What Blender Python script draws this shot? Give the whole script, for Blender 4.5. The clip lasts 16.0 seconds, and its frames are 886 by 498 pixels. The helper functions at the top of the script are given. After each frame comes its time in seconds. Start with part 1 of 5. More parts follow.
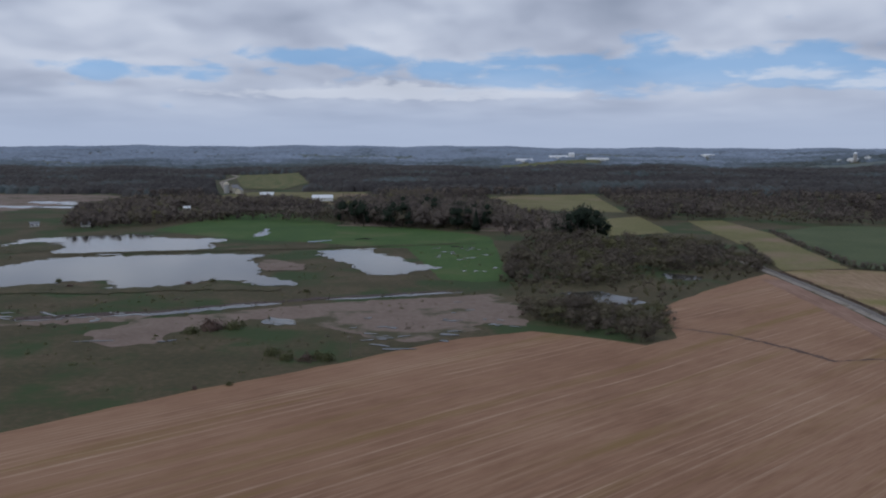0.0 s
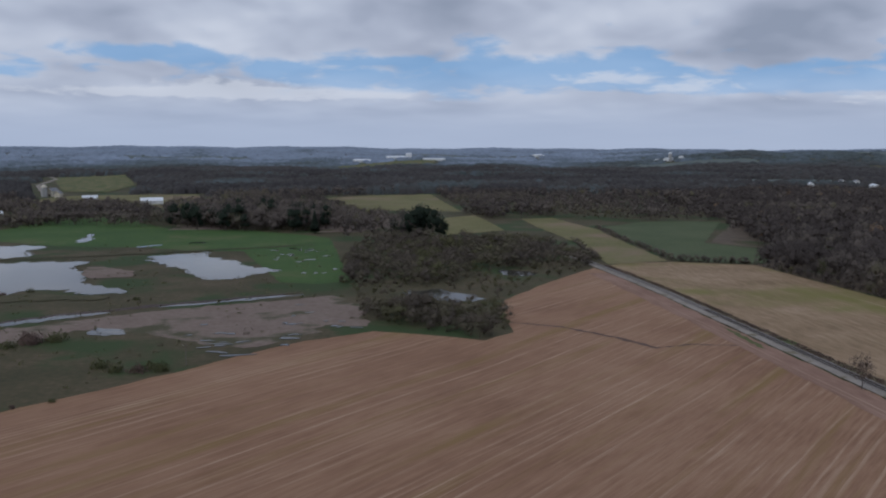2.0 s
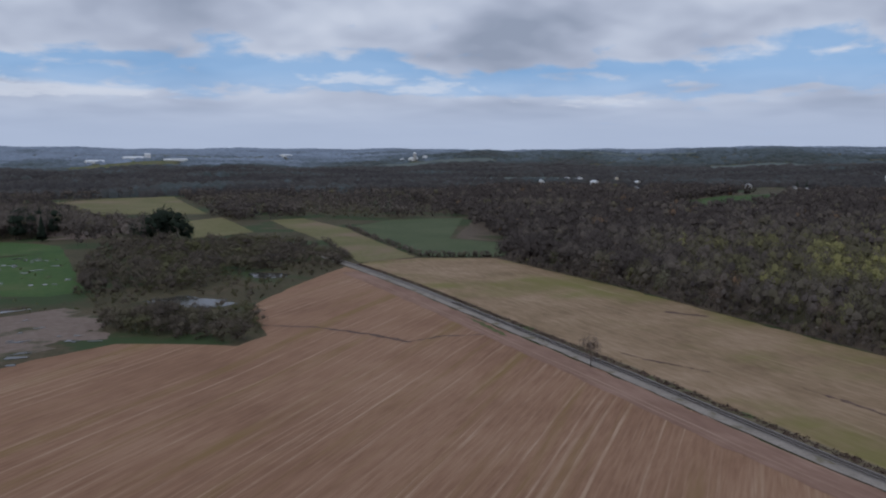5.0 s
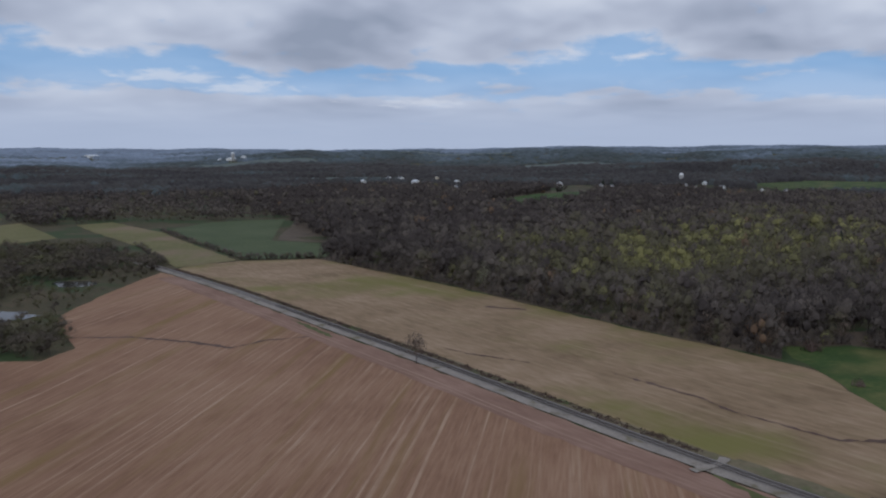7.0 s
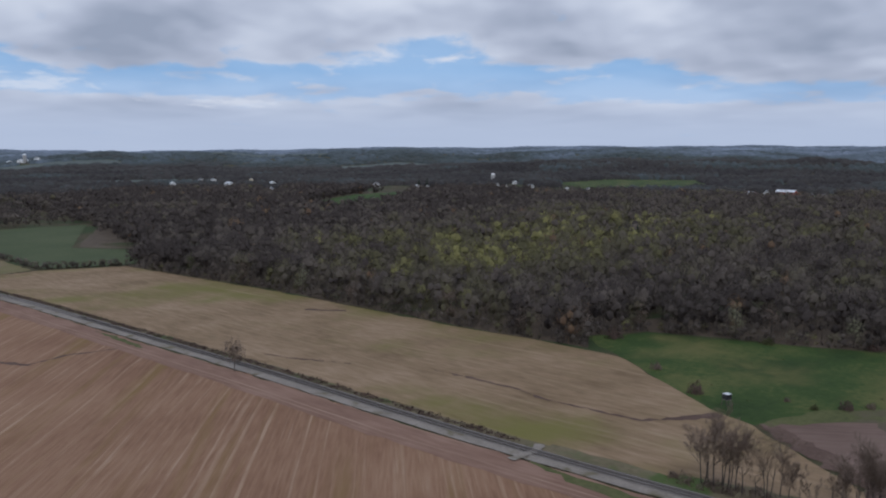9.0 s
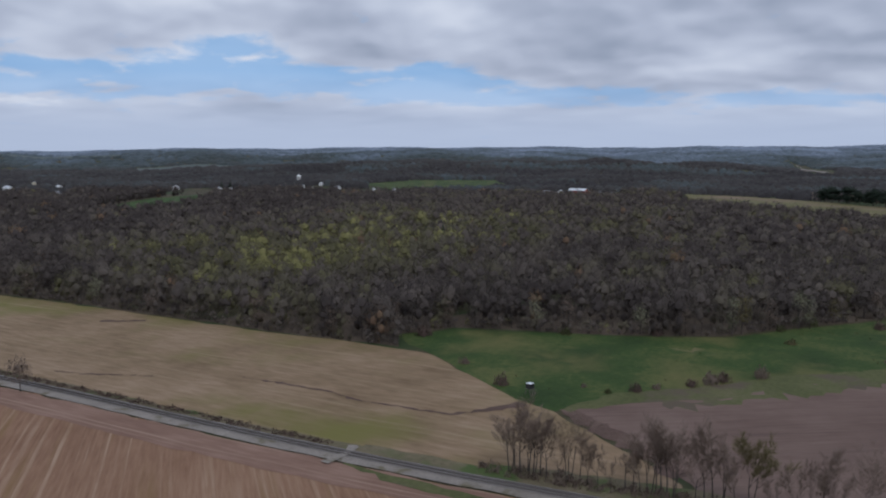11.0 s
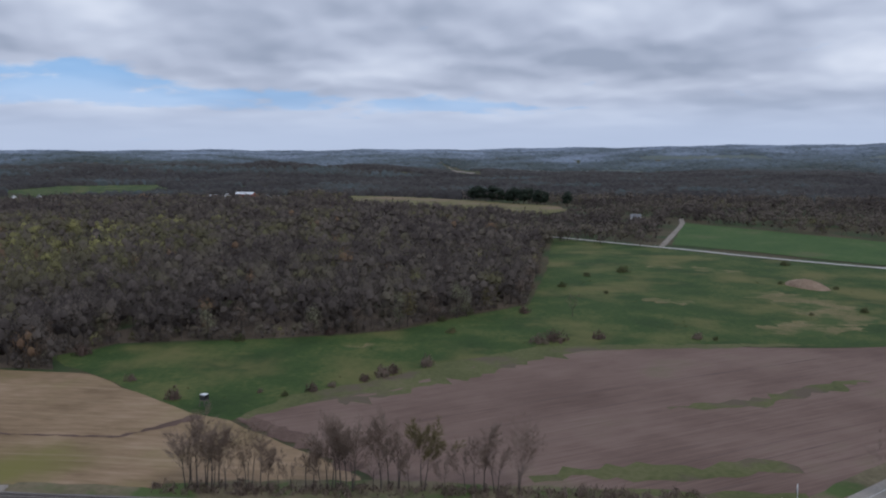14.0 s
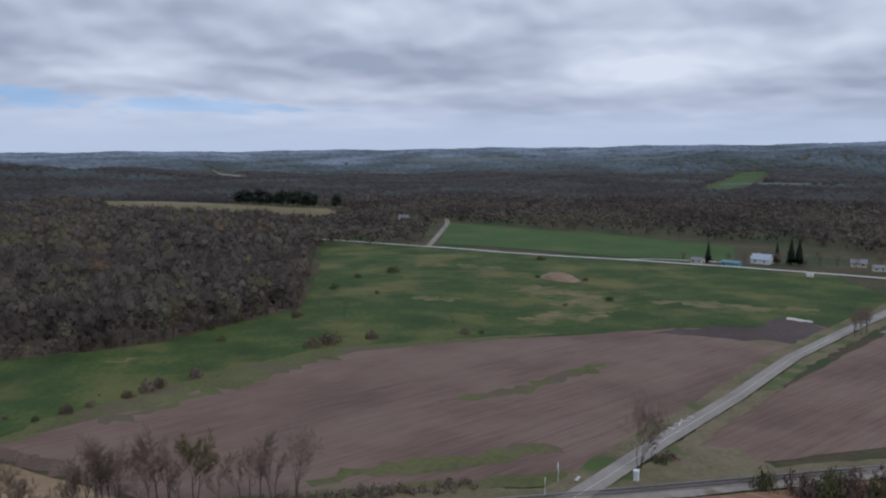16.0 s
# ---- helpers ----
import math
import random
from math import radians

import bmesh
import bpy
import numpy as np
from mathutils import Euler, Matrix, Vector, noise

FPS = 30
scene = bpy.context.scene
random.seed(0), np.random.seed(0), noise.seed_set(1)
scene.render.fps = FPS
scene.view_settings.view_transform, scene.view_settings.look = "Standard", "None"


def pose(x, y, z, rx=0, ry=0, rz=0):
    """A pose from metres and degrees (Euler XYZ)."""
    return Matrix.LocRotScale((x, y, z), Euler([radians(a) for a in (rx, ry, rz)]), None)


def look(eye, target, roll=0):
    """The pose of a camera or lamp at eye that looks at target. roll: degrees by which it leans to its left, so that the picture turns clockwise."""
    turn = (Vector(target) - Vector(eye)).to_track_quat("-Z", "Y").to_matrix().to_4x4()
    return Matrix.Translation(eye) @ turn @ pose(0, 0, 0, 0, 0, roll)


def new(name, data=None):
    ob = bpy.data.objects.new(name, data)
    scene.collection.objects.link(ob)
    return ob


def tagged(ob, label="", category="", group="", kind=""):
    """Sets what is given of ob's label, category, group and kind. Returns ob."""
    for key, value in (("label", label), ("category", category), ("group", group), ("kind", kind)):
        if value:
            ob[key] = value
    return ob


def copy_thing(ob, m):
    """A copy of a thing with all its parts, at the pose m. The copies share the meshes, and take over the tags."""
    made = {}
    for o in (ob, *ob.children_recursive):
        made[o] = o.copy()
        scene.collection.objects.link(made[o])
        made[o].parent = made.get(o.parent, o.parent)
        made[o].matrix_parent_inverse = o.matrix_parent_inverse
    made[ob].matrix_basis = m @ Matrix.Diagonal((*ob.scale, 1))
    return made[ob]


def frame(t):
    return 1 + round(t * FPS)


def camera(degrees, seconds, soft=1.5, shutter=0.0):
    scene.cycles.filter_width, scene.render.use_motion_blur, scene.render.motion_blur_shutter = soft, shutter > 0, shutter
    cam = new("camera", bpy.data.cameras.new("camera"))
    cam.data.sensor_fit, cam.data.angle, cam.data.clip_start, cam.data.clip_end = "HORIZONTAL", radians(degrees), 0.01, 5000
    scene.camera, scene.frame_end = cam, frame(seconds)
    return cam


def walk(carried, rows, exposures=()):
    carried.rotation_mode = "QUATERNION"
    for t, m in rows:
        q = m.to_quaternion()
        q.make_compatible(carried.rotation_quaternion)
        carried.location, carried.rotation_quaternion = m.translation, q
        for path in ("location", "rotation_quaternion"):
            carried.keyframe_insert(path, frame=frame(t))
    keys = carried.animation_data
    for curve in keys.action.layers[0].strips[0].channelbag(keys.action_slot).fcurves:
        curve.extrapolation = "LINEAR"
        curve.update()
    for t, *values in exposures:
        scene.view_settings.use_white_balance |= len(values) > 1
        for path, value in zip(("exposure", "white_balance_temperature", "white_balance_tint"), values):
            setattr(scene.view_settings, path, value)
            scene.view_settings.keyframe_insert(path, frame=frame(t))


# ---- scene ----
# the drone hovers 70 m over the stubble and turns to its right
cam = camera(55.19, 16.0, soft=2.1)
EYE = 70.0
TURNS = [  # seconds, degrees turned to the right, degrees looked up
    (0.0, 0.0, -6.91),
    (0.5, 2.82, -6.9),
    (1.0, 5.53, -6.89),
    (1.5, 8.26, -6.89),
    (2.0, 10.88, -6.88),
    (2.5, 13.54, -6.88),
    (3.0, 16.31, -6.88),
    (3.5, 19.16, -6.89),
    (4.0, 22.0, -6.89),
    (6.5, 36.54, -6.88),
    (7.0, 39.65, -6.88),
    (7.5, 42.88, -6.87),
    (8.0, 46.03, -6.86),
    (8.5, 48.99, -6.84),
    (11.0, 64.94, -6.74),
    (11.5, 68.57, -6.71),
    (12.0, 72.16, -6.68),
    (12.5, 75.96, -6.65),
    (13.0, 79.68, -6.61),
    (13.5, 83.36, -6.58),
    (14.0, 87.1, -6.54),
    (14.5, 90.82, -6.5),
    (15.0, 94.65, -6.46),
    (15.5, 98.56, -6.42),
    (16.0, 102.61, -6.39),
]
walk(cam, [(t, pose(0, 0, EYE, 90 + up, 0, -turned)) for t, turned, up in TURNS], [(0.0, -0.2, 5930.0, 10.0), (2.5, -0.23, 5930.0, 10.0), (3.5, -0.17, 5930.0, 10.0), (7.0, -0.19, 5930.0, 10.0), (8.5, -0.06, 5950.0, 10.0), (11.0, -0.08, 5950.0, 10.0), (12.5, 0.04, 5950.0, 10.0), (16.0, 0.04, 5950.0, 10.0)])

# ---- sky, sun ----
AZ, EL = -125.0, 50.0          # where the veiled sun stands: degrees to the right of the first view, degrees up


def nodes_of(tree):
    tree.nodes.clear()

    def add(kind, *ins, **props):
        n = tree.nodes.new(kind)
        for k, v in props.items():
            if k == "ramp":
                el = n.color_ramp.elements
                while len(el) < len(v):
                    el.new(0.5)
                for e, (p, c) in zip(el, v):
                    e.position, e.color = p, (*c, 1) if len(c) == 3 else c
            elif k in ("operation", "blend_type", "data_type", "noise_dimensions", "sky_type", "attribute_name", "interpolation_type", "clamp", "feature"):
                exec_set(n, k, v)
            else:
                put(tree, n.inputs[k.replace("_", " ")] if k.replace("_", " ") in n.inputs else n.inputs[k], v)
        for i, v in enumerate(ins):
            if v is not None:
                put(tree, n.inputs[i], v)
        return n
    return add


def exec_set(n, k, v):
    if k == "operation":
        n.operation = v
    elif k == "blend_type":
        n.blend_type = v
    elif k == "data_type":
        n.data_type = v
    elif k == "noise_dimensions":
        n.noise_dimensions = v
    elif k == "sky_type":
        n.sky_type = v
    elif k == "attribute_name":
        n.attribute_name = v
    elif k == "interpolation_type":
        n.interpolation_type = v
    elif k == "clamp":
        n.use_clamp = v
    elif k == "feature":
        n.feature = v


def put(tree, socket, v):
    if isinstance(v, bpy.types.Node):
        v = v.outputs[0]
    if isinstance(v, bpy.types.NodeSocket):
        tree.links.new(v, socket)
    else:
        socket.default_value = v


def math_of(add):
    def m(op, a, b=None, c=None, clamp=False):
        return add("ShaderNodeMath", a, b, c, operation=op, clamp=clamp)
    return m


def colour_mix(add, fac, a, b, blend="MIX"):
    n = add("ShaderNodeMix", data_type="RGBA", blend_type=blend)
    tree = n.id_data
    put(tree, n.inputs[0], fac)
    for s, v in ((n.inputs[6], a), (n.inputs[7], b)):
        put(tree, s, (*v, 1) if isinstance(v, tuple) and len(v) == 3 else v)
    return n.outputs[2]


def build_world():
    world = bpy.data.worlds.new("sky")
    scene.world = world
    world.use_nodes = True
    add = nodes_of(world.node_tree)
    m = math_of(add)
    way = add("ShaderNodeTexCoord").outputs["Generated"]
    xyz = add("ShaderNodeSeparateXYZ", way)
    x, y, z = xyz.outputs
    az = m("MULTIPLY", m("ARCTAN2", x, y), 57.2958)
    el = m("MULTIPLY", m("ARCSINE", z), 57.2958)
    up = m("MAXIMUM", el, -1.0)
    # clouds flatten towards the horizon
    v = m("MULTIPLY", m("LOGARITHM", m("ADD", up, 2.5), 2.71828), 2.3)
    view = add("ShaderNodeCombineXYZ", m("MULTIPLY", az, 0.105), v, 0.0)
    warp = add("ShaderNodeTexNoise", Vector=view, Scale=1.6, Detail=3.0)
    bent = add("ShaderNodeVectorMath", view, add("ShaderNodeVectorMath", add("ShaderNodeVectorMath", warp.outputs["Color"], (0.5, 0.5, 0.5), operation="SUBTRACT"), (0.25, 0.3, 0.0), operation="MULTIPLY"), operation="ADD")
    wide = add("ShaderNodeTexNoise", Vector=bent, Scale=0.7, Detail=2.0, Roughness=0.45)
    puffs = add("ShaderNodeTexNoise", Vector=bent, Scale=2.3, Detail=6.0, Roughness=0.46)
    billow = add("ShaderNodeTexNoise", Vector=bent, Scale=5.5, Detail=4.0, Roughness=0.5)
    above = add("ShaderNodeTexNoise", Vector=add("ShaderNodeVectorMath", bent, (0.04, 0.13, 0.0), operation="ADD"), Scale=1.35, Detail=2.5, Roughness=0.4)
    here = add("ShaderNodeTexNoise", Vector=bent, Scale=1.35, Detail=2.5, Roughness=0.4)
    lit = m("SUBTRACT", here, above)
    # breaks in the deck
    gap = None
    for a, e, wa, we in SKY_GAPS:
        r2 = m("ADD", m("POWER", m("ABSOLUTE", m("DIVIDE", m("SUBTRACT", az, a), wa)), 2.0), m("POWER", m("ABSOLUTE", m("DIVIDE", m("SUBTRACT", el, e), we)), 2.0))
        g = m("EXPONENT", m("MULTIPLY", r2, -0.7))
        gap = g if gap is None else m("ADD", gap, g)
    ragged = m("ADD", m("MINIMUM", gap, 1.0), m("ADD", m("MULTIPLY", m("SUBTRACT", puffs, 0.5), 2.2), m("MULTIPLY", m("SUBTRACT", billow, 0.5), 0.9)))
    clear = add("ShaderNodeMapRange", ragged, 0.42, 0.95, 0.0, 1.0, interpolation_type="SMOOTHSTEP")
    # clouds: grey underneath, brighter where thin and along the rims of the breaks
    shade = m("ADD", m("MULTIPLY", wide, 0.55), m("ADD", m("MULTIPLY", here, 0.32), m("ADD", m("MULTIPLY", puffs, 0.13), m("MULTIPLY", lit, 0.45))))
    east = add("ShaderNodeMapRange", az, 45.0, 100.0, 0.0, 0.03)
    shade = m("SUBTRACT", m("ADD", shade, m("MULTIPLY", m("MINIMUM", gap, 1.0), 0.07)), east)
    grey = add("ShaderNodeValToRGB", shade, ramp=CLOUD_RAMP)
    low = add("ShaderNodeMapRange", el, 0.6, 4.6, 0.95, 0.0, interpolation_type="SMOOTHSTEP")
    cloud = colour_mix(add, low.outputs[0], grey.outputs[0], HORIZON_GREY)
    aloft = add("ShaderNodeCombineXYZ", x, y, m("ADD", m("MAXIMUM", z, 0.0), 0.45))
    sky = add("ShaderNodeTexSky", add("ShaderNodeVectorMath", aloft, operation="NORMALIZE"), sky_type="NISHITA")
    sky.sun_disc, sky.sun_elevation, sky.sun_rotation = False, radians(EL), radians(AZ)
    blue = colour_mix(add, 1.0, sky.outputs[0], SKY_TINT, "MULTIPLY")
    haze = add("ShaderNodeMapRange", el, 0.5, 5.0, 0.1, 0.72)
    both = colour_mix(add, m("MULTIPLY", clear.outputs[0], haze.outputs[0]), cloud, blue)
    puff = None
    for a, e, wa, we in SKY_PUFFS:
        r2 = m("ADD", m("POWER", m("ABSOLUTE", m("DIVIDE", m("SUBTRACT", az, a), wa)), 2.0), m("POWER", m("ABSOLUTE", m("DIVIDE", m("SUBTRACT", el, e), we)), 2.0))
        g = m("EXPONENT", m("MULTIPLY", r2, -0.7))
        puff = g if puff is None else m("ADD", puff, g)
    rim = add("ShaderNodeMapRange", m("ADD", puff, m("MULTIPLY", m("SUBTRACT", billow, 0.5), 2.2)), 0.45, 1.15, 0.0, 0.65, interpolation_type="SMOOTHSTEP")
    both = colour_mix(add, rim.outputs[0], both, (0.74, 0.75, 0.79))
    put(world.node_tree, add("ShaderNodeOutputWorld").inputs[0], add("ShaderNodeBackground", both, 1.0))


SKY_GAPS = [(-19, 4.7, 6, 0.7), (-7, 5.9, 4, 0.6), (3, 4.9, 8, 0.8), (11, 4.4, 7, 1.2), (13.6, 6.9, 1.8, 0.6), (22, 5.7, 5, 0.9),
            (26, 4.2, 6, 0.7), (36, 4.2, 6, 0.8), (44, 4.4, 7, 1.3), (51.5, 6.2, 3, 1.5), (57, 4.3, 5, 0.9), (65, 4.4, 4, 1.3), (74, 3.4, 8, 0.7), (88, 2.9, 6, 0.5)]
SKY_PUFFS = [(-3, 3.9, 4, 0.5), (-9, 3.4, 7, 0.4), (5, 3.4, 7, 0.4), (21.5, 4.5, 3, 0.45), (27, 3.9, 3.5, 0.5), (38, 2.9, 4, 0.3)]
CLOUD_RAMP = [(0.33, (0.33, 0.365, 0.445)), (0.45, (0.46, 0.49, 0.575)), (0.54, (0.56, 0.59, 0.67)), (0.66, (0.70, 0.72, 0.78))]
HORIZON_GREY = (0.48, 0.535, 0.655)
SKY_TINT = (0.185, 0.232, 0.222)
build_world()

sun = new("sun", bpy.data.lights.new("sun", "SUN"))
sun.data.energy, sun.data.angle, sun.data.color = 0.8, radians(14), (1.0, 0.97, 0.93)
sun.matrix_world = look((0, 0, 300), (-math.sin(radians(AZ)) * 300, -math.cos(radians(AZ)) * 300, 300 - 300 * math.tan(radians(EL))))


# ---- materials ----
def material(name, colours, scale=1.0, fine=None, stretch=None, turn=0.0, rough=0.9, bump=0.3, tint=None, mottling=0.5, patches=None, spec=0.2, rows=None, leaf=False):
    """colours: dark, middle, light. scale: patches per metre; fine: grain per metre. stretch: how much longer grain is along the rows, which point turn degrees to the right."""
    mat = bpy.data.materials.new(name)
    mat.use_nodes = True
    add = nodes_of(mat.node_tree)
    m = math_of(add)
    where = add("ShaderNodeNewGeometry").outputs["Position"]
    big = add("ShaderNodeTexNoise", Vector=where, Scale=scale, Detail=5.0, Roughness=0.6)
    grain_at = where
    if stretch:
        mp = add("ShaderNodeMapping", Vector=where)
        mp.vector_type = "TEXTURE"
        mp.inputs["Rotation"].default_value = (0, 0, radians(-turn))
        mp.inputs["Scale"].default_value = (1, stretch, 1)
        grain_at = mp
    grain = add("ShaderNodeTexNoise", Vector=grain_at, Scale=fine or scale * 12, Detail=6.0, Roughness=0.65)
    mixed = m("ADD", m("MULTIPLY", big, mottling), m("MULTIPLY", grain, 1.0 - mottling))
    ramp = add("ShaderNodeValToRGB", mixed, ramp=[(0.34, colours[0]), (0.5, colours[1]), (0.66, colours[2])])
    out = ramp.outputs[0]
    if patches:
        colour, pscale, low, high = patches[:4]
        pn = add("ShaderNodeTexNoise", Vector=grain_at if len(patches) > 4 else where, Scale=pscale, Detail=5.0, Roughness=0.6)
        pm = add("ShaderNodeMapRange", pn, low, high, 0.0, 1.0, interpolation_type="SMOOTHSTEP")
        out = colour_mix(add, pm.outputs[0], out, colour)
    if rows:   # drilled rows: stripes that run unbroken across the field, worn thin in places
        period, colour, low, high = rows
        xyz = add("ShaderNodeSeparateXYZ", where)
        sway = add("ShaderNodeTexNoise", Vector=where, Scale=0.012, Detail=2.0)
        across = m("ADD", m("SUBTRACT", m("MULTIPLY", xyz.outputs[0], math.cos(radians(turn))), m("MULTIPLY", xyz.outputs[1], math.sin(radians(turn)))), m("MULTIPLY", sway, period * 2.5))
        line = add("ShaderNodeTexNoise", noise_dimensions="1D", W=m("DIVIDE", across, period), Scale=1.0, Detail=2.0, Roughness=0.55)
        swath = add("ShaderNodeTexNoise", noise_dimensions="1D", W=m("DIVIDE", across, period * 6.5), Scale=1.0, Detail=1.0)
        mr = add("ShaderNodeMapping", Vector=where)
        mr.vector_type = "TEXTURE"
        mr.inputs["Rotation"].default_value = (0, 0, radians(-turn))
        mr.inputs["Scale"].default_value = (period, period * 16, 1)
        scrap = add("ShaderNodeTexNoise", Vector=mr, Scale=1.0, Detail=3.0, Roughness=0.6)
        rn = m("ADD", m("MULTIPLY", line, 0.6), m("ADD", m("MULTIPLY", scrap, 0.25), m("MULTIPLY", swath, 0.15)))
        rm = add("ShaderNodeMapRange", rn, low, high, 0.0, 1.0, interpolation_type="SMOOTHSTEP")
        broken = add("ShaderNodeTexNoise", Vector=where, Scale=0.035, Detail=5.0, Roughness=0.65)
        rb = add("ShaderNodeMapRange", broken, 0.36, 0.62, 0.2, 1.0)
        out = colour_mix(add, m("MULTIPLY", rm.outputs[0], rb.outputs[0]), out, colour)
    if tint:
        at = add("ShaderNodeAttribute", attribute_name="tint")
        tr = add("ShaderNodeValToRGB", at.outputs["Fac"], ramp=tint)
        out = colour_mix(add, 1.0, out, tr.outputs[0], "MULTIPLY")
    if leaf:   # thin sprays of twigs and buds let light through
        both = add("ShaderNodeMixShader", 0.48)
        put(mat.node_tree, both.inputs[1], add("ShaderNodeBsdfDiffuse", out))
        put(mat.node_tree, both.inputs[2], add("ShaderNodeBsdfTranslucent", out))
        put(mat.node_tree, add("ShaderNodeOutputMaterial").inputs[0], both)
        return mat
    bs = add("ShaderNodeBsdfPrincipled", Base_Color=out, Roughness=rough)
    bs.inputs["Specular IOR Level"].default_value = spec
    if bump:
        b = add("ShaderNodeBump", Strength=bump, Distance=0.3, Height=grain.outputs[0])
        put(mat.node_tree, bs.inputs["Normal"], b)
    put(mat.node_tree, add("ShaderNodeOutputMaterial").inputs[0], bs)
    return mat


def plain(name, colour, rough=0.7, metal=0.0, vary=0.15):
    """Paint, metal, glass pane, bark: one colour with grime."""
    mat = bpy.data.materials.new(name)
    mat.use_nodes = True
    add = nodes_of(mat.node_tree)
    where = add("ShaderNodeNewGeometry").outputs["Position"]
    n = add("ShaderNodeTexNoise", Vector=where, Scale=1.3, Detail=8.0, Roughness=0.65)
    dirt = add("ShaderNodeMapRange", n, 0.3, 0.7, 1.0 - vary, 1.0 + vary * 0.4)
    grey = add("ShaderNodeCombineColor", dirt, dirt, dirt)
    out = colour_mix(add, 1.0, colour, grey.outputs[0], "MULTIPLY")
    bs = add("ShaderNodeBsdfPrincipled", Base_Color=out, Roughness=rough, Metallic=metal)
    put(mat.node_tree, add("ShaderNodeOutputMaterial").inputs[0], bs)
    return mat


def water_material():
    mat = bpy.data.materials.new("marsh_water")
    mat.use_nodes = True
    add = nodes_of(mat.node_tree)
    where = add("ShaderNodeNewGeometry").outputs["Position"]
    ripple = add("ShaderNodeTexNoise", Vector=where, Scale=0.6, Detail=4.0)
    silt = add("ShaderNodeTexNoise", Vector=where, Scale=0.03, Detail=4.0)
    col = add("ShaderNodeValToRGB", silt, ramp=[(0.35, (0.02, 0.025, 0.025)), (0.65, (0.06, 0.055, 0.045))])
    bs = add("ShaderNodeBsdfPrincipled", Base_Color=col.outputs[0], Roughness=0.08, IOR=1.33)
    put(mat.node_tree, bs.inputs["Normal"], add("ShaderNodeBump", Strength=0.05, Distance=0.05, Height=ripple.outputs[0]))
    put(mat.node_tree, add("ShaderNodeOutputMaterial").inputs[0], bs)
    return mat


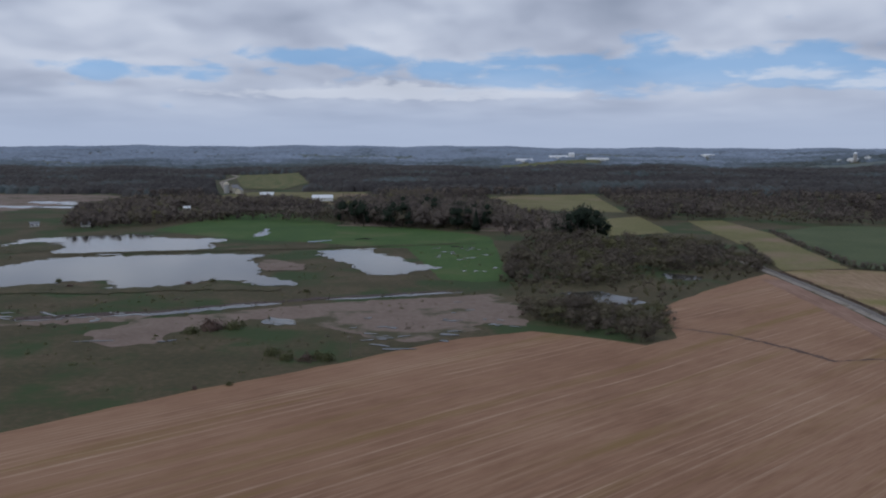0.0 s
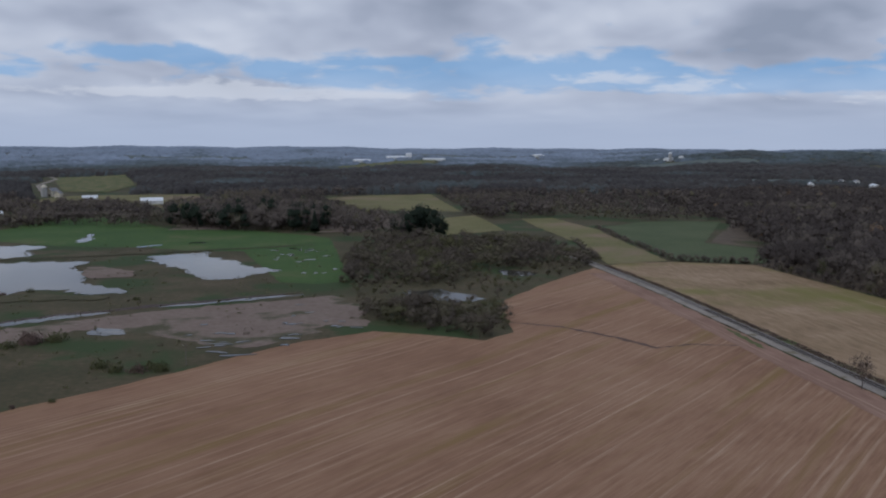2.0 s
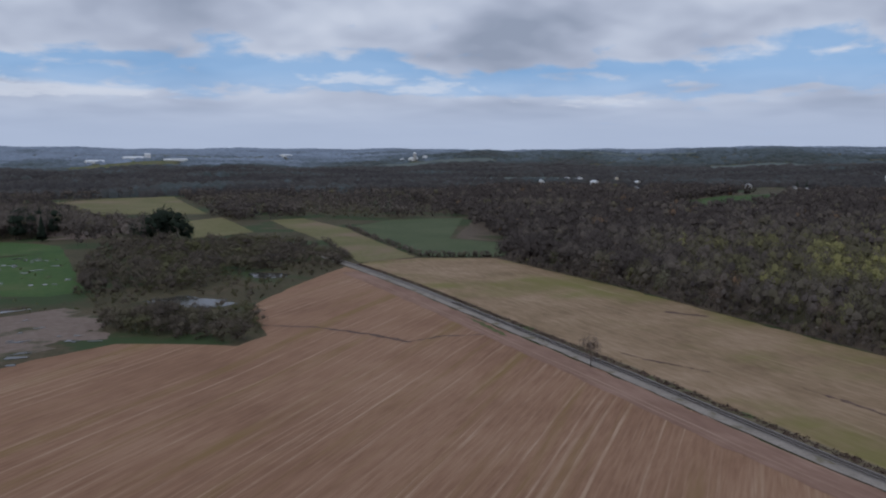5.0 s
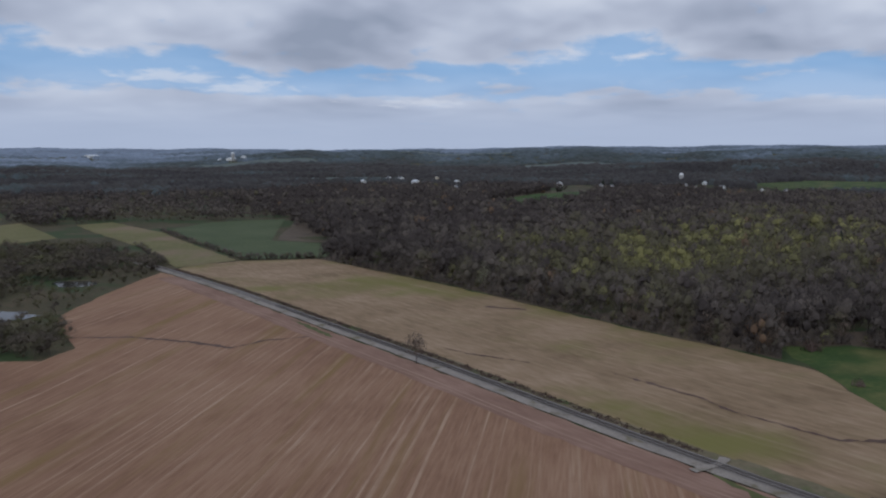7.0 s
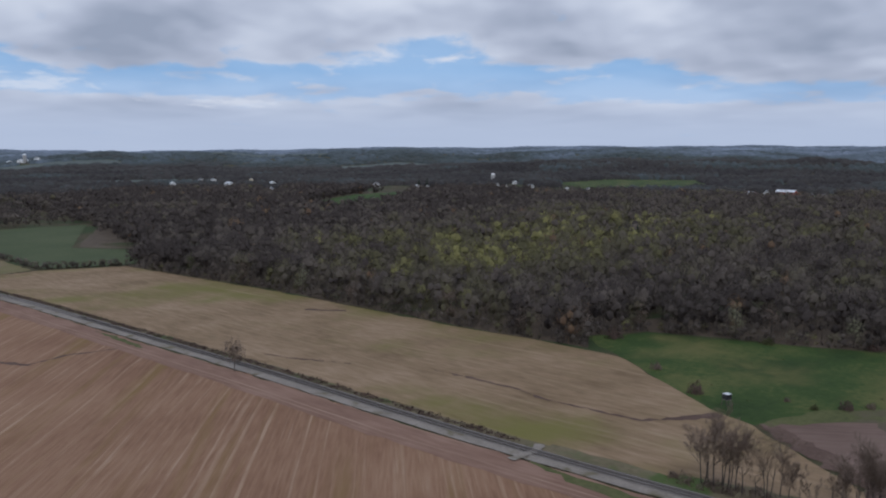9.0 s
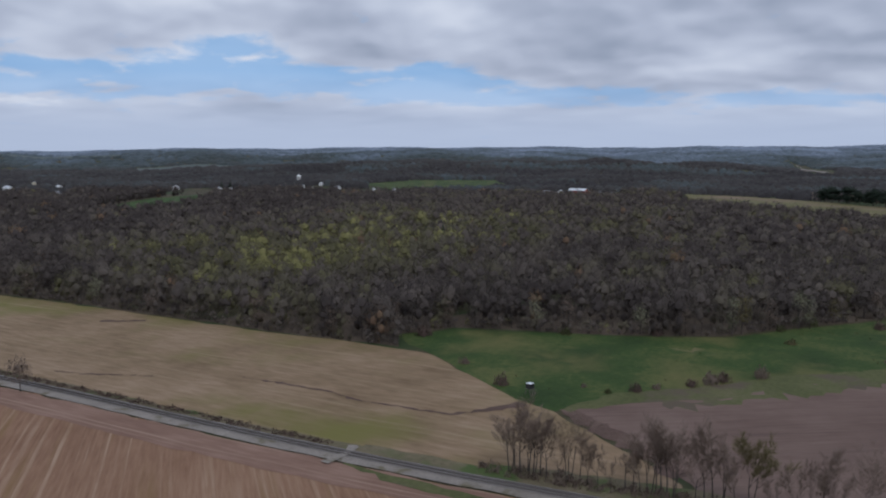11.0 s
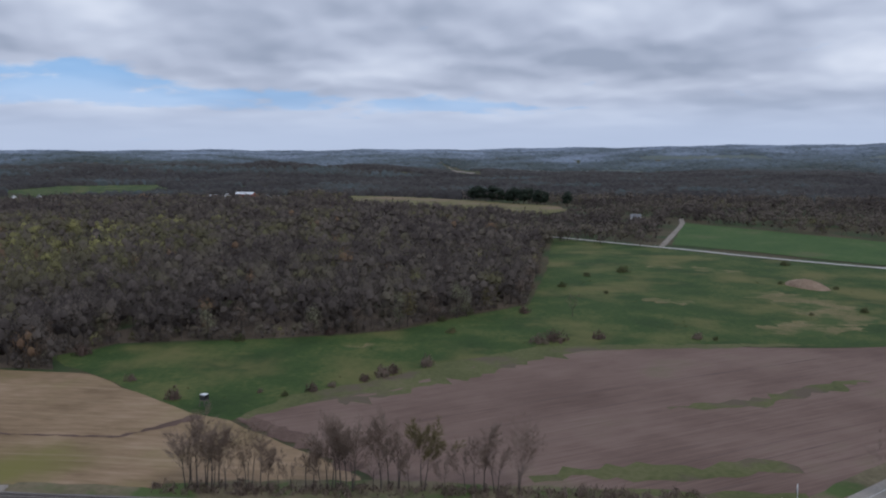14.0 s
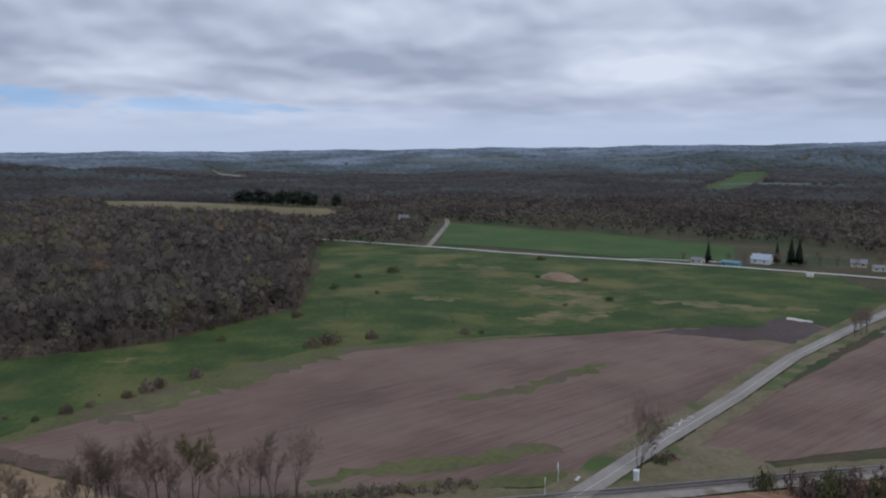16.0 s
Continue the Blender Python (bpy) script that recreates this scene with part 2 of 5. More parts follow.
ROWS_TO = 49.0   # the stubble rows point this many degrees to the right of the first view
M = dict(
    ground=material("rough_grass", [(0.042, 0.04, 0.02), (0.068, 0.058, 0.03), (0.115, 0.085, 0.055)], 0.03, 0.4, patches=((0.038, 0.058, 0.02), 0.018, 0.47, 0.6)),
    stubble=material("corn_stubble", [(0.165, 0.085, 0.05), (0.24, 0.136, 0.083), (0.31, 0.193, 0.122)], 0.014, 1.3, 18, ROWS_TO, mottling=0.5, patches=((0.20, 0.125, 0.05), 0.09, 0.5, 0.72, True), rows=(1.7, (0.36, 0.245, 0.165), 0.5, 0.68)),
    headland=material("trodden_stubble", [(0.17, 0.095, 0.068), (0.225, 0.135, 0.098), (0.29, 0.185, 0.14)], 0.03, 0.8, 8, 4, mottling=0.5, rows=(1.8, (0.31, 0.21, 0.155), 0.53, 0.66)),
    tan=material("old_stubble", [(0.15, 0.1, 0.055), (0.24, 0.165, 0.098), (0.33, 0.235, 0.155)], 0.03, 0.5, 5, 5, mottling=0.5, patches=((0.165, 0.15, 0.045), 0.013, 0.47, 0.7), rows=(2.6, (0.30, 0.225, 0.14), 0.53, 0.74)),
    plough=material("wet_ploughland", [(0.105, 0.066, 0.053), (0.162, 0.108, 0.087), (0.225, 0.16, 0.133)], 0.02, 1.2, 24, 151, mottling=0.6, patches=((0.11, 0.105, 0.045), 0.02, 0.56, 0.78), rows=(2.2, (0.095, 0.065, 0.056), 0.53, 0.74)),
    plough_dark=material("wet_black_soil", [(0.05, 0.038, 0.036), (0.075, 0.056, 0.052), (0.11, 0.085, 0.08)], 0.03, 0.6),
    pasture=material("spring_pasture", [(0.02, 0.04, 0.01), (0.04, 0.07, 0.016), (0.105, 0.113, 0.036)], 0.035, 0.5, mottling=0.65, patches=((0.125, 0.118, 0.042), 0.02, 0.48, 0.68)),
    green=material("new_grass", [(0.03, 0.07, 0.02), (0.05, 0.093, 0.023), (0.08, 0.12, 0.037)], 0.02, 0.3, patches=((0.09, 0.10, 0.04), 0.02, 0.55, 0.7)),
    hay=material("hay_field", [(0.10, 0.095, 0.035), (0.145, 0.135, 0.055), (0.20, 0.165, 0.085)], 0.015, 0.3, patches=((0.21, 0.15, 0.10), 0.01, 0.5, 0.66)),
    dry=material("dry_grass", [(0.09, 0.095, 0.038), (0.145, 0.125, 0.055), (0.22, 0.175, 0.095)], 0.05, 0.6, patches=((0.05, 0.08, 0.02), 0.06, 0.42, 0.62)),
    meadow=material("dull_meadow", [(0.05, 0.065, 0.03), (0.07, 0.09, 0.04), (0.10, 0.11, 0.055)], 0.02, 0.4),
    mud=material("mud_flat", [(0.13, 0.095, 0.075), (0.185, 0.14, 0.115), (0.24, 0.19, 0.16)], 0.03, 0.4, patches=((0.07, 0.065, 0.035), 0.03, 0.5, 0.62)),
    sedge=material("sedge", [(0.035, 0.035, 0.018), (0.065, 0.06, 0.03), (0.11, 0.085, 0.05)], 0.05, 0.6),
    litter=material("leaf_litter", [(0.06, 0.045, 0.033), (0.10, 0.076, 0.055), (0.15, 0.115, 0.085)], 0.06, 0.7),
    soil=material("bare_soil", [(0.15, 0.10, 0.07), (0.24, 0.17, 0.12), (0.33, 0.25, 0.18)], 0.1, 1.0),
    rut=material("washed_soil", [(0.075, 0.048, 0.038), (0.11, 0.07, 0.055), (0.16, 0.11, 0.085)], 0.1, 1.0),
    # field colour greyed and blued, distance haze put into it
    far_field=material("hazed_pasture", [(0.08, 0.10, 0.095), (0.105, 0.125, 0.115), (0.14, 0.155, 0.145)], 0.004, 0.03),
    olive_grass=material("olive_grass", [(0.06, 0.07, 0.025), (0.10, 0.105, 0.04), (0.14, 0.125, 0.065)], 0.05, 0.6, patches=((0.11, 0.085, 0.06), 0.04, 0.5, 0.65)),
    gravel=material("gravel", [(0.17, 0.148, 0.128), (0.25, 0.22, 0.19), (0.33, 0.295, 0.26)], 0.1, 1.5, patches=((0.14, 0.12, 0.075), 0.15, 0.52, 0.68)),
    lane=material("pale_lane", [(0.36, 0.34, 0.31), (0.46, 0.44, 0.41), (0.55, 0.53, 0.50)], 0.06, 1.0),
    ballast=material("oily_ballast", [(0.12, 0.105, 0.095), (0.18, 0.162, 0.145), (0.26, 0.235, 0.215)], 0.3, 3.0),
    asphalt=material("asphalt", [(0.2, 0.182, 0.16), (0.26, 0.237, 0.21), (0.32, 0.29, 0.26)], 0.05, 1.2, spec=0.1),
    wood=material("budding_trees", [(0.7, 0.7, 0.7), (1.0, 1.0, 1.0), (1.3, 1.3, 1.3)], 0.05, 1.0, bump=0, leaf=True,
                  tint=[(0.0, (0.115, 0.097, 0.09)), (0.25, (0.2, 0.17, 0.147)), (0.46, (0.185, 0.172, 0.1)), (0.7, (0.37, 0.35, 0.155)), (0.85, (0.25, 0.165, 0.11)), (1.0, (0.36, 0.34, 0.28))]),
    # upper tints are pale blue: aerial haze mixed into the base colour
    hazed_wood=material("far_woods", [(0.8, 0.8, 0.8), (1.0, 1.0, 1.0), (1.25, 1.25, 1.25)], 0.003, 0.03, bump=0,
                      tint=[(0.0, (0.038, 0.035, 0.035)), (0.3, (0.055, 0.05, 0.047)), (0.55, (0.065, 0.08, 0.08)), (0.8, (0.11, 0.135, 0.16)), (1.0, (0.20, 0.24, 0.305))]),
    conifer=material("evergreen_needles", [(0.03, 0.042, 0.032), (0.045, 0.06, 0.045), (0.065, 0.08, 0.055)], 0.1, 1.2, bump=0, leaf=True),
    # same recipe as wood with darker tints, for thicket, scrub, tussocks and reeds
    thicket=material("thicket_twigs", [(0.7, 0.7, 0.7), (1.0, 1.0, 1.0), (1.3, 1.3, 1.3)], 0.05, 1.0, bump=0, leaf=True, tint=[(0.0, (0.13, 0.11, 0.095)), (0.3, (0.165, 0.14, 0.11)), (0.6, (0.15, 0.147, 0.08)), (1.0, (0.17, 0.16, 0.085))]),
    bark=plain("bark", (0.075, 0.06, 0.05), 0.9),
    twigs=material("twigs", [(0.17, 0.13, 0.105), (0.24, 0.187, 0.15), (0.30, 0.24, 0.20)], 0.2, 2.0, bump=0, leaf=True),
    buds=material("yellow_buds", [(0.13, 0.112, 0.06), (0.18, 0.155, 0.082), (0.24, 0.205, 0.115)], 0.2, 2.0, bump=0, leaf=True),
    pale=material("pale_catkins", [(0.2, 0.195, 0.135), (0.27, 0.262, 0.175), (0.34, 0.325, 0.235)], 0.2, 2.0, bump=0, leaf=True),
    brush=material("red_brown_brush", [(0.11, 0.078, 0.066), (0.17, 0.122, 0.104), (0.23, 0.17, 0.145)], 0.2, 2.0, bump=0, leaf=True),
    olive=material("olive_shrub", [(0.085, 0.09, 0.045), (0.125, 0.13, 0.065), (0.17, 0.165, 0.09)], 0.2, 2.0, bump=0, leaf=True),
    scrubgrass=material("rank_grass", [(0.10, 0.085, 0.05), (0.15, 0.125, 0.075), (0.20, 0.165, 0.11)], 0.08, 0.8, patches=((0.07, 0.10, 0.03), 0.05, 0.5, 0.65)),
    steel=plain("rail_steel", (0.34, 0.31, 0.29), 0.45, 0.8),
    sleeper=plain("tarred_timber", (0.075, 0.062, 0.055), 0.9),
    white=plain("white_paint", (0.78, 0.78, 0.77), 0.5, 0.0, 0.12),
    road_paint=plain("road_paint", (0.52, 0.52, 0.50), 0.7, 0.0, 0.3),
    tin=plain("white_tin_roof", (0.74, 0.76, 0.79), 0.4, 0.2, 0.12),
    slate=plain("grey_shingle", (0.22, 0.225, 0.24), 0.8, 0.0, 0.25),
    blue_roof=plain("blue_grey_roof", (0.38, 0.43, 0.50), 0.6, 0.0, 0.15),
    red=plain("barn_red", (0.36, 0.09, 0.07), 0.8, 0.0, 0.3),
    cream=plain("cream_siding", (0.62, 0.56, 0.44), 0.7, 0.0, 0.15),
    teal=plain("teal_cover", (0.12, 0.26, 0.30), 0.6, 0.0, 0.15),
    pane=plain("dark_window_glass", (0.03, 0.035, 0.04), 0.12, 0.0, 0.1),
    concrete=plain("weathered_concrete", (0.42, 0.41, 0.39), 0.9, 0.0, 0.2),
    dark=plain("dark_cloth", (0.035, 0.035, 0.035), 0.9),
    timber=plain("weathered_timber", (0.17, 0.145, 0.12), 0.9, 0.0, 0.3),
    water=water_material(),
)


# ---- the lie of the land ----
RIDGE = [(-180, 74), (-28, 64), (0, 62), (10, 51), (20, 52), (30, 44), (38, 46), (46, 60), (65, 70), (80, 70), (92, 78), (102, 90), (130, 118), (180, 100)]


def smooth(a, b, v):
    s = np.clip((v - a) / (b - a), 0, 1)
    return s * s * (3 - 2 * s)


def height(x, y):
    """Metres above the stubble at the drone's feet: nearly level, then low hills."""
    x, y = np.asarray(x, float), np.asarray(y, float)
    d, az = np.hypot(x, y), np.degrees(np.arctan2(x, y))
    top = np.interp(az, [a for a, _ in RIDGE], [h for _, h in RIDGE])
    roll = np.sin(x / 61 + 1.3) * np.sin(y / 83 + 0.4) * 0.5 + np.sin(x / 23 + y / 31) * 0.12
    hills = (np.sin(az * 0.33 + d / 700) * 5 + np.sin(az * 0.91 + 1 - d / 420) * 3 + 6) * smooth(1700, 3000, d)
    crest = (np.sin(az * 0.55) * 3 + np.sin(az * 1.3 + 2) * 2 + np.sin(az * 3.1) * 0.8) * smooth(4000, 4600, d)
    near_ridge = (27 + np.sin(az * 0.42 + 0.6) * 4 + np.sin(az * 1.1) * 2.5) * np.exp(-((d - 2380) / 230) ** 2) * smooth(47, 60, az) * (1 - smooth(83.5, 88, az))
    far_ridge = (32 + np.sin(az * 0.5 + 2.2) * 6 + np.sin(az * 1.7) * 2.5) * np.exp(-((d - 3250) / 420) ** 2) * smooth(22, 31, az) * (1 - smooth(66, 84, az))
    far_ridge = far_ridge + (40 + np.sin(az * 0.8) * 6) * np.exp(-((d - 3300) / 420) ** 2) * smooth(106, 124, az)
    return near_ridge + far_ridge + roll * smooth(20, 90, x + 60 + 0 * d) + hills * (1 - smooth(4000, 4600, d)) + top * smooth(2700, 4700, d) + crest


def link_mesh(name, verts, faces, mat, parent=None, shade=False, tint=None, normals=None):
    me = bpy.data.meshes.new(name)
    verts, faces = np.asarray(verts, np.float32), np.asarray(faces, np.int32)
    k = faces.shape[1]
    me.vertices.add(len(verts))
    me.vertices.foreach_set("co", verts.ravel())
    me.loops.add(faces.size)
    me.loops.foreach_set("vertex_index", faces.ravel())
    me.polygons.add(len(faces))
    me.polygons.foreach_set("loop_start", np.arange(len(faces), dtype=np.int32) * k)
    me.polygons.foreach_set("use_smooth", np.full(len(faces), shade or normals is not None))
    me.update(calc_edges=True)
    if tint is not None:
        me.attributes.new("tint", "FLOAT", "FACE").data.foreach_set("value", np.asarray(tint, np.float32))
    if normals is not None:
        me.attributes.new("custom_normal", "FLOAT_VECTOR", "POINT").data.foreach_set("vector", np.asarray(normals, np.float32).ravel())
    me.materials.append(mat)
    ob = new(name, me)
    ob.parent = parent
    return ob


def rounded(tris, mid, squash=1.0, upward=0.25):
    """Triangles of a crown turned outwards, and the soft outward normals of its corners."""
    n = tris - np.array((0, 0, mid))
    n[..., 2] /= squash
    n /= np.maximum(np.linalg.norm(n, axis=-1, keepdims=True), 1e-6)
    n[..., 2] += upward
    n /= np.linalg.norm(n, axis=-1, keepdims=True)
    face = np.cross(tris[:, 1] - tris[:, 0], tris[:, 2] - tris[:, 0])
    back = (face * n.mean(1)).sum(1) < 0
    tris, n = tris.copy(), n.copy()
    tris[back], n[back] = tris[back][:, ::-1], n[back][:, ::-1]
    return tris, n


def inside(outline, x, y):
    """Which points lie within the outline."""
    p = np.asarray(outline, float)
    hit = np.zeros(np.shape(x), bool)
    for (x0, y0), (x1, y1) in zip(p, np.roll(p, -1, 0)):
        if y0 != y1:
            hit ^= ((y0 > y) != (y1 > y)) & (x < (x1 - x0) * (y - y0) / (y1 - y0) + x0)
    return hit


def wavering(outline, step, sway, seed):
    """The outline with points every step metres, swaying a little as grown edges do."""
    rng = np.random.RandomState(seed)
    out = []
    p = np.asarray(outline, float)
    for a, b in zip(p, np.roll(p, -1, 0)):
        n = max(1, int(np.hypot(*(b - a)) / step))
        side = np.array([-(b - a)[1], (b - a)[0]]) / max(np.hypot(*(b - a)), 1e-6)
        for i in range(n):
            out.append(a + (b - a) * i / n + side * rng.normal(0, sway) * (i > 0))
    return np.array(out)


def sheet(name, outline, lift, mat, label, category, cell=14.0, step=7.0, sway=0.5, seed=1, kind="structure"):
    """A field or pool: the outline filled and laid on the land."""
    from mathutils.geometry import delaunay_2d_cdt
    edge = wavering(outline, step, sway, seed)
    lo, hi = edge.min(0), edge.max(0)
    gx, gy = np.meshgrid(np.arange(lo[0], hi[0], cell), np.arange(lo[1], hi[1], cell))
    keep = inside(edge, gx.ravel(), gy.ravel())
    pts = np.vstack([edge, np.c_[gx.ravel()[keep], gy.ravel()[keep]]])
    n = len(edge)
    vs, _, fs, *_ = delaunay_2d_cdt([Vector(v) for v in pts], [], [list(range(n))], 1, 1e-4)
    v = np.array([(q.x, q.y) for q in vs])
    mid = np.array([v[list(f)].mean(0) for f in fs])
    ok = inside(edge, mid[:, 0], mid[:, 1])
    tri = [f if (v[f[1]][0] - v[f[0]][0]) * (v[f[2]][1] - v[f[0]][1]) - (v[f[1]][1] - v[f[0]][1]) * (v[f[2]][0] - v[f[0]][0]) > 0 else f[::-1] for f, k in zip(fs, ok) if k]
    z = height(v[:, 0], v[:, 1]) + lift
    return tagged(link_mesh(name, np.c_[v, z], tri, mat, shade=True), label, category, kind=kind)


def band(line, half):
    """The outline of a strip of that half width along the line."""
    p = np.asarray(line, float)
    d = np.gradient(p, axis=0)
    d /= np.hypot(d[:, 0], d[:, 1])[:, None]
    s = np.c_[-d[:, 1], d[:, 0]] * np.broadcast_to(np.asarray(half, float), (len(p),))[:, None]
    return np.vstack([p + s, (p - s)[::-1]])


def ground_sheet():
    ang = np.radians(np.linspace(-180, 180, 401))
    rad = np.r_[0.5, 20 * 1.036 ** np.arange(200)]
    rad = np.r_[rad[rad < 4930], 4940]
    a, r = np.meshgrid(ang[:-1], rad)
    x, y = (r * np.sin(a)).ravel(), (r * np.cos(a)).ravel()
    n = len(ang) - 1
    i, j = np.meshgrid(np.arange(len(rad) - 1), np.arange(n), indexing="ij")
    q = np.stack([i * n + j, (i + 1) * n + j, (i + 1) * n + (j + 1) % n, i * n + (j + 1) % n], -1).reshape(-1, 4)[:, ::-1]
    return tagged(link_mesh("ground", np.c_[x, y, height(x, y)], q, M["ground"], shade=True), "olive and brown rough grassland reaching low hills", "ground", kind="structure")


ground_sheet()

STUBBLE = [(-260, 40), (-109, 201), (-89, 222), (-64, 244), (-34, 268), (-16, 286), (8, 307), (34, 319), (58, 305), (72, 294), (86, 305), (95, 365), (123, 401), (178, 462), (178, 440), (175, 370), (170, 291), (165, 213), (160, 148), (158.5, 128), (156.5, 97), (155, 69), (153.5, 10), (151, -92), (147, -250), (-150, -300)]
sheet("stubble_field", STUBBLE, 0.12, M["stubble"], "pinkish brown corn stubble field with pale drilled rows", "field", 12)
TAN = [(190, 470), (206, 480), (235, 477), (276, 453), (274, 388), (273, 338), (269, 290), (266, 257), (262, 200), (262, 160), (257, 125), (234, 97), (220, 80), (214, 67), (197, 49), (188, 38), (176, 27), (169, 25), (167, 60), (167, 97), (168.5, 128), (172, 170), (175, 213), (180, 291), (185, 370), (188, 440)]
sheet("old_stubble_field", TAN, 0.10, M["tan"], "tan stubble field with faint green growth", "field", 12, seed=2)
PLOUGH = [(216, 66), (232, 54), (246, 31), (270, 10), (294, -18), (301, -49), (305, -91), (304, -116), (308, -167), (301, -198), (318, -222), (291, -227), (251, -174), (211, -128), (177, -86), (168, -72), (167, 20), (177, 25), (190, 38), (199, 49)]
sheet("ploughed_field", PLOUGH, 0.10, M["plough"], "grey brown wet ploughland with green weedy patches", "field", 12, seed=3)
sheet("ploughed_field", [(178, -98), (197, -122), (268, -223), (310, -285), (330, -420), (180, -330), (166, -112)], 0.10, M["plough"], "grey brown ploughland beside the road", "field", 12, seed=4)
PASTURE = [(258, 126), (278, 150), (298, 133), (306, 96), (315, 60), (325, 36), (359, 6), (386, -20), (498, -36), (690, -54), (664, -86), (627, -123), (574, -167), (518, -238), (471, -290), (425, -328), (340, -300), (318, -268), (300, -240), (316, -224), (302, -198), (309, -167), (305, -116), (306, -91), (302, -49), (296, -18), (272, 12), (246, 34), (232, 57), (214, 67), (204, 61), (218, 80), (234, 97)]
sheet("pasture", PASTURE, 0.06, M["pasture"], "bright green rough pasture with dry tan patches", "field", 12, seed=5)
sheet("grass_field", [(850, -196), (643, -140), (528, -248), (497, -307), (580, -358), (674, -308)], 0.3, M["green"], "smooth green winter grass field behind the road", "field", 20, seed=6)
sheet("grass_field", [(-244, 710), (-211, 891), (-155, 877), (-92, 750), (-21, 724), (21, 677), (37, 648), (35, 444), (19, 435), (-1, 444), (-25, 582), (-57, 589), (-93, 617), (-155, 636)], 0.06, M["green"], "bright green meadow beside the ponds", "field", 14, seed=7)
sheet("mud_flat", [(-135, 314), (-126, 335), (-78, 362), (-55, 374), (10, 396), (23, 401), (34, 371), (33, 329), (17, 335), (10, 319), (-9, 300), (-26, 305), (-50, 329), (-79, 340), (-103, 314), (-103, 296), (-121, 294)], 0.05, M["mud"], "brown mud flat with sedge tufts", "mud", 8, 4, 1.5, 8)
for n, (outline, key, label) in enumerate([
        ([(59, 1170), (130, 1220), (220, 1239), (191, 891), (92, 940)], "hay", "tan and green hay field between woods"),
        ([(149, 809), (195, 841), (186, 691), (130, 656)], "hay", "yellow green hay field"),
        ([(229, 791), (264, 800), (264, 676), (233, 481), (192, 474), (196, 500), (215, 599), (221, 719)], "hay", "yellow green hay field beyond the railway"),
        ([(278, 699), (335, 741), (406, 730), (304, 568), (328, 514), (284, 458), (237, 481)], "meadow", "dull green meadow in the woods"),
        ([(-497, 2026), (-370, 2194), (-258, 1621), (-259, 1368), (-331, 1405)], "dry", "tan field far away"),
        ([(720, 795), (904, 875), (1022, 870), (909, 773), (725, 724)], "green", "green field by the far farm"),
        ([(1471, 872), (1681, 854), (1756, 688), (1543, 581), (1410, 628), (1256, 669)], "pasture", "green hilltop field far away"),
        ([(1337, 215), (1317, 130), (1094, -93), (1007, -99), (949, -68), (1010, -1), (1131, 173)], "hay", "tan hilltop field beyond the wood"),
        ([(1494, -852), (1471, -891), (1800, -1150), (2321, -1530), (2360, -1469), (1900, -1130)], "green", "light green clearing on the far slope")]):
    sheet("field", outline, 0.8 if n > 3 else 0.3, M[key], label, "field", 40 if n > 3 else 20, seed=10 + n)

POND_A = [(-312, 592), (-317, 636), (-278, 664), (-247, 677), (-209, 644), (-158, 640), (-169, 610), (-159, 579), (-200, 557), (-240, 545), (-261, 560), (-266, 592), (-283, 617), (-304, 617)]
POND_B = [(-300, 470), (-259, 491), (-243, 529), (-195, 542), (-142, 551), (-115, 545), (-120, 518), (-104, 498), (-105, 475), (-95, 450), (-80, 440), (-75, 422), (-90, 422), (-113, 440), (-123, 440), (-136, 417), (-154, 410), (-162, 414), (-175, 440), (-198, 435), (-216, 409), (-290, 400)]
POND_C = [(-83, 566), (-71, 572), (-50, 582), (-46, 557), (-30, 537), (-20, 508), (-5, 491), (-1, 479), (-14, 475), (-26, 458), (-37, 458), (-46, 471), (-59, 508), (-72, 526)]
CREEK = [(-174, 335), (-137, 346), (-121, 349), (-109, 355), (-91, 367), (-72, 374), (-54, 383), (-35, 388), (-12, 398), (10, 405)]
sheet("pond", POND_A, 0.16, M["water"], "shallow grey marsh pond reflecting clouds", "pond", 30, 4.5, 3.0, 21)
sheet("pond", POND_B, 0.16, M["water"], "broad shallow marsh pond reflecting clouds", "pond", 30, 4, 2.4, 22)
sheet("pond", POND_C, 0.16, M["water"], "small marsh pond in the meadow", "pond", 30, 4, 2.2, 23)
sheet("creek_bank", band(np.array(CREEK) + (-1, 5), [3, 4, 3, 3, 3, 2, 3, 3, 2, 1]), 0.1, M["plough_dark"], "dark peaty bank of the creek", "bank", 30, 4, 0.8, 29)
sheet("creek", band(CREEK[:6], [0.3, 0.9, 2.4, 3.4, 4.0, 0.6]), 0.16, M["water"], "still creek water widening along the mud", "creek", 30, 4, 0.9, 24)
sheet("creek", band(CREEK[6:], [0.4, 1.8, 2.6, 0.5]), 0.16, M["water"], "narrow creek along the mud", "creek", 30, 4, 0.7, 93)
sheet("pool", [(-73, 333), (-71, 343), (-61, 338), (-59, 334), (-65, 327)], 0.16, M["water"], "puddle on the mud flat", "pool", 30, 3, 0.6, 25)
sheet("pool", [(-149, 656), (-152, 724), (-145, 710), (-141, 660)], 0.16, M["water"], "thin pool in the meadow", "pool", 30, 6, 1.5, 26)
sheet("pool", [(119, 458), (123, 464), (140, 452), (135, 440), (121, 438)], 0.16, M["water"], "pool among bare thicket", "pool", 30, 4, 1, 27)
sheet("pool", [(56, 401), (73, 409), (91, 388), (93, 376), (77, 371), (64, 386)], 0.16, M["water"], "flooded pool inside the thicket", "pool", 30, 4, 1.5, 28)
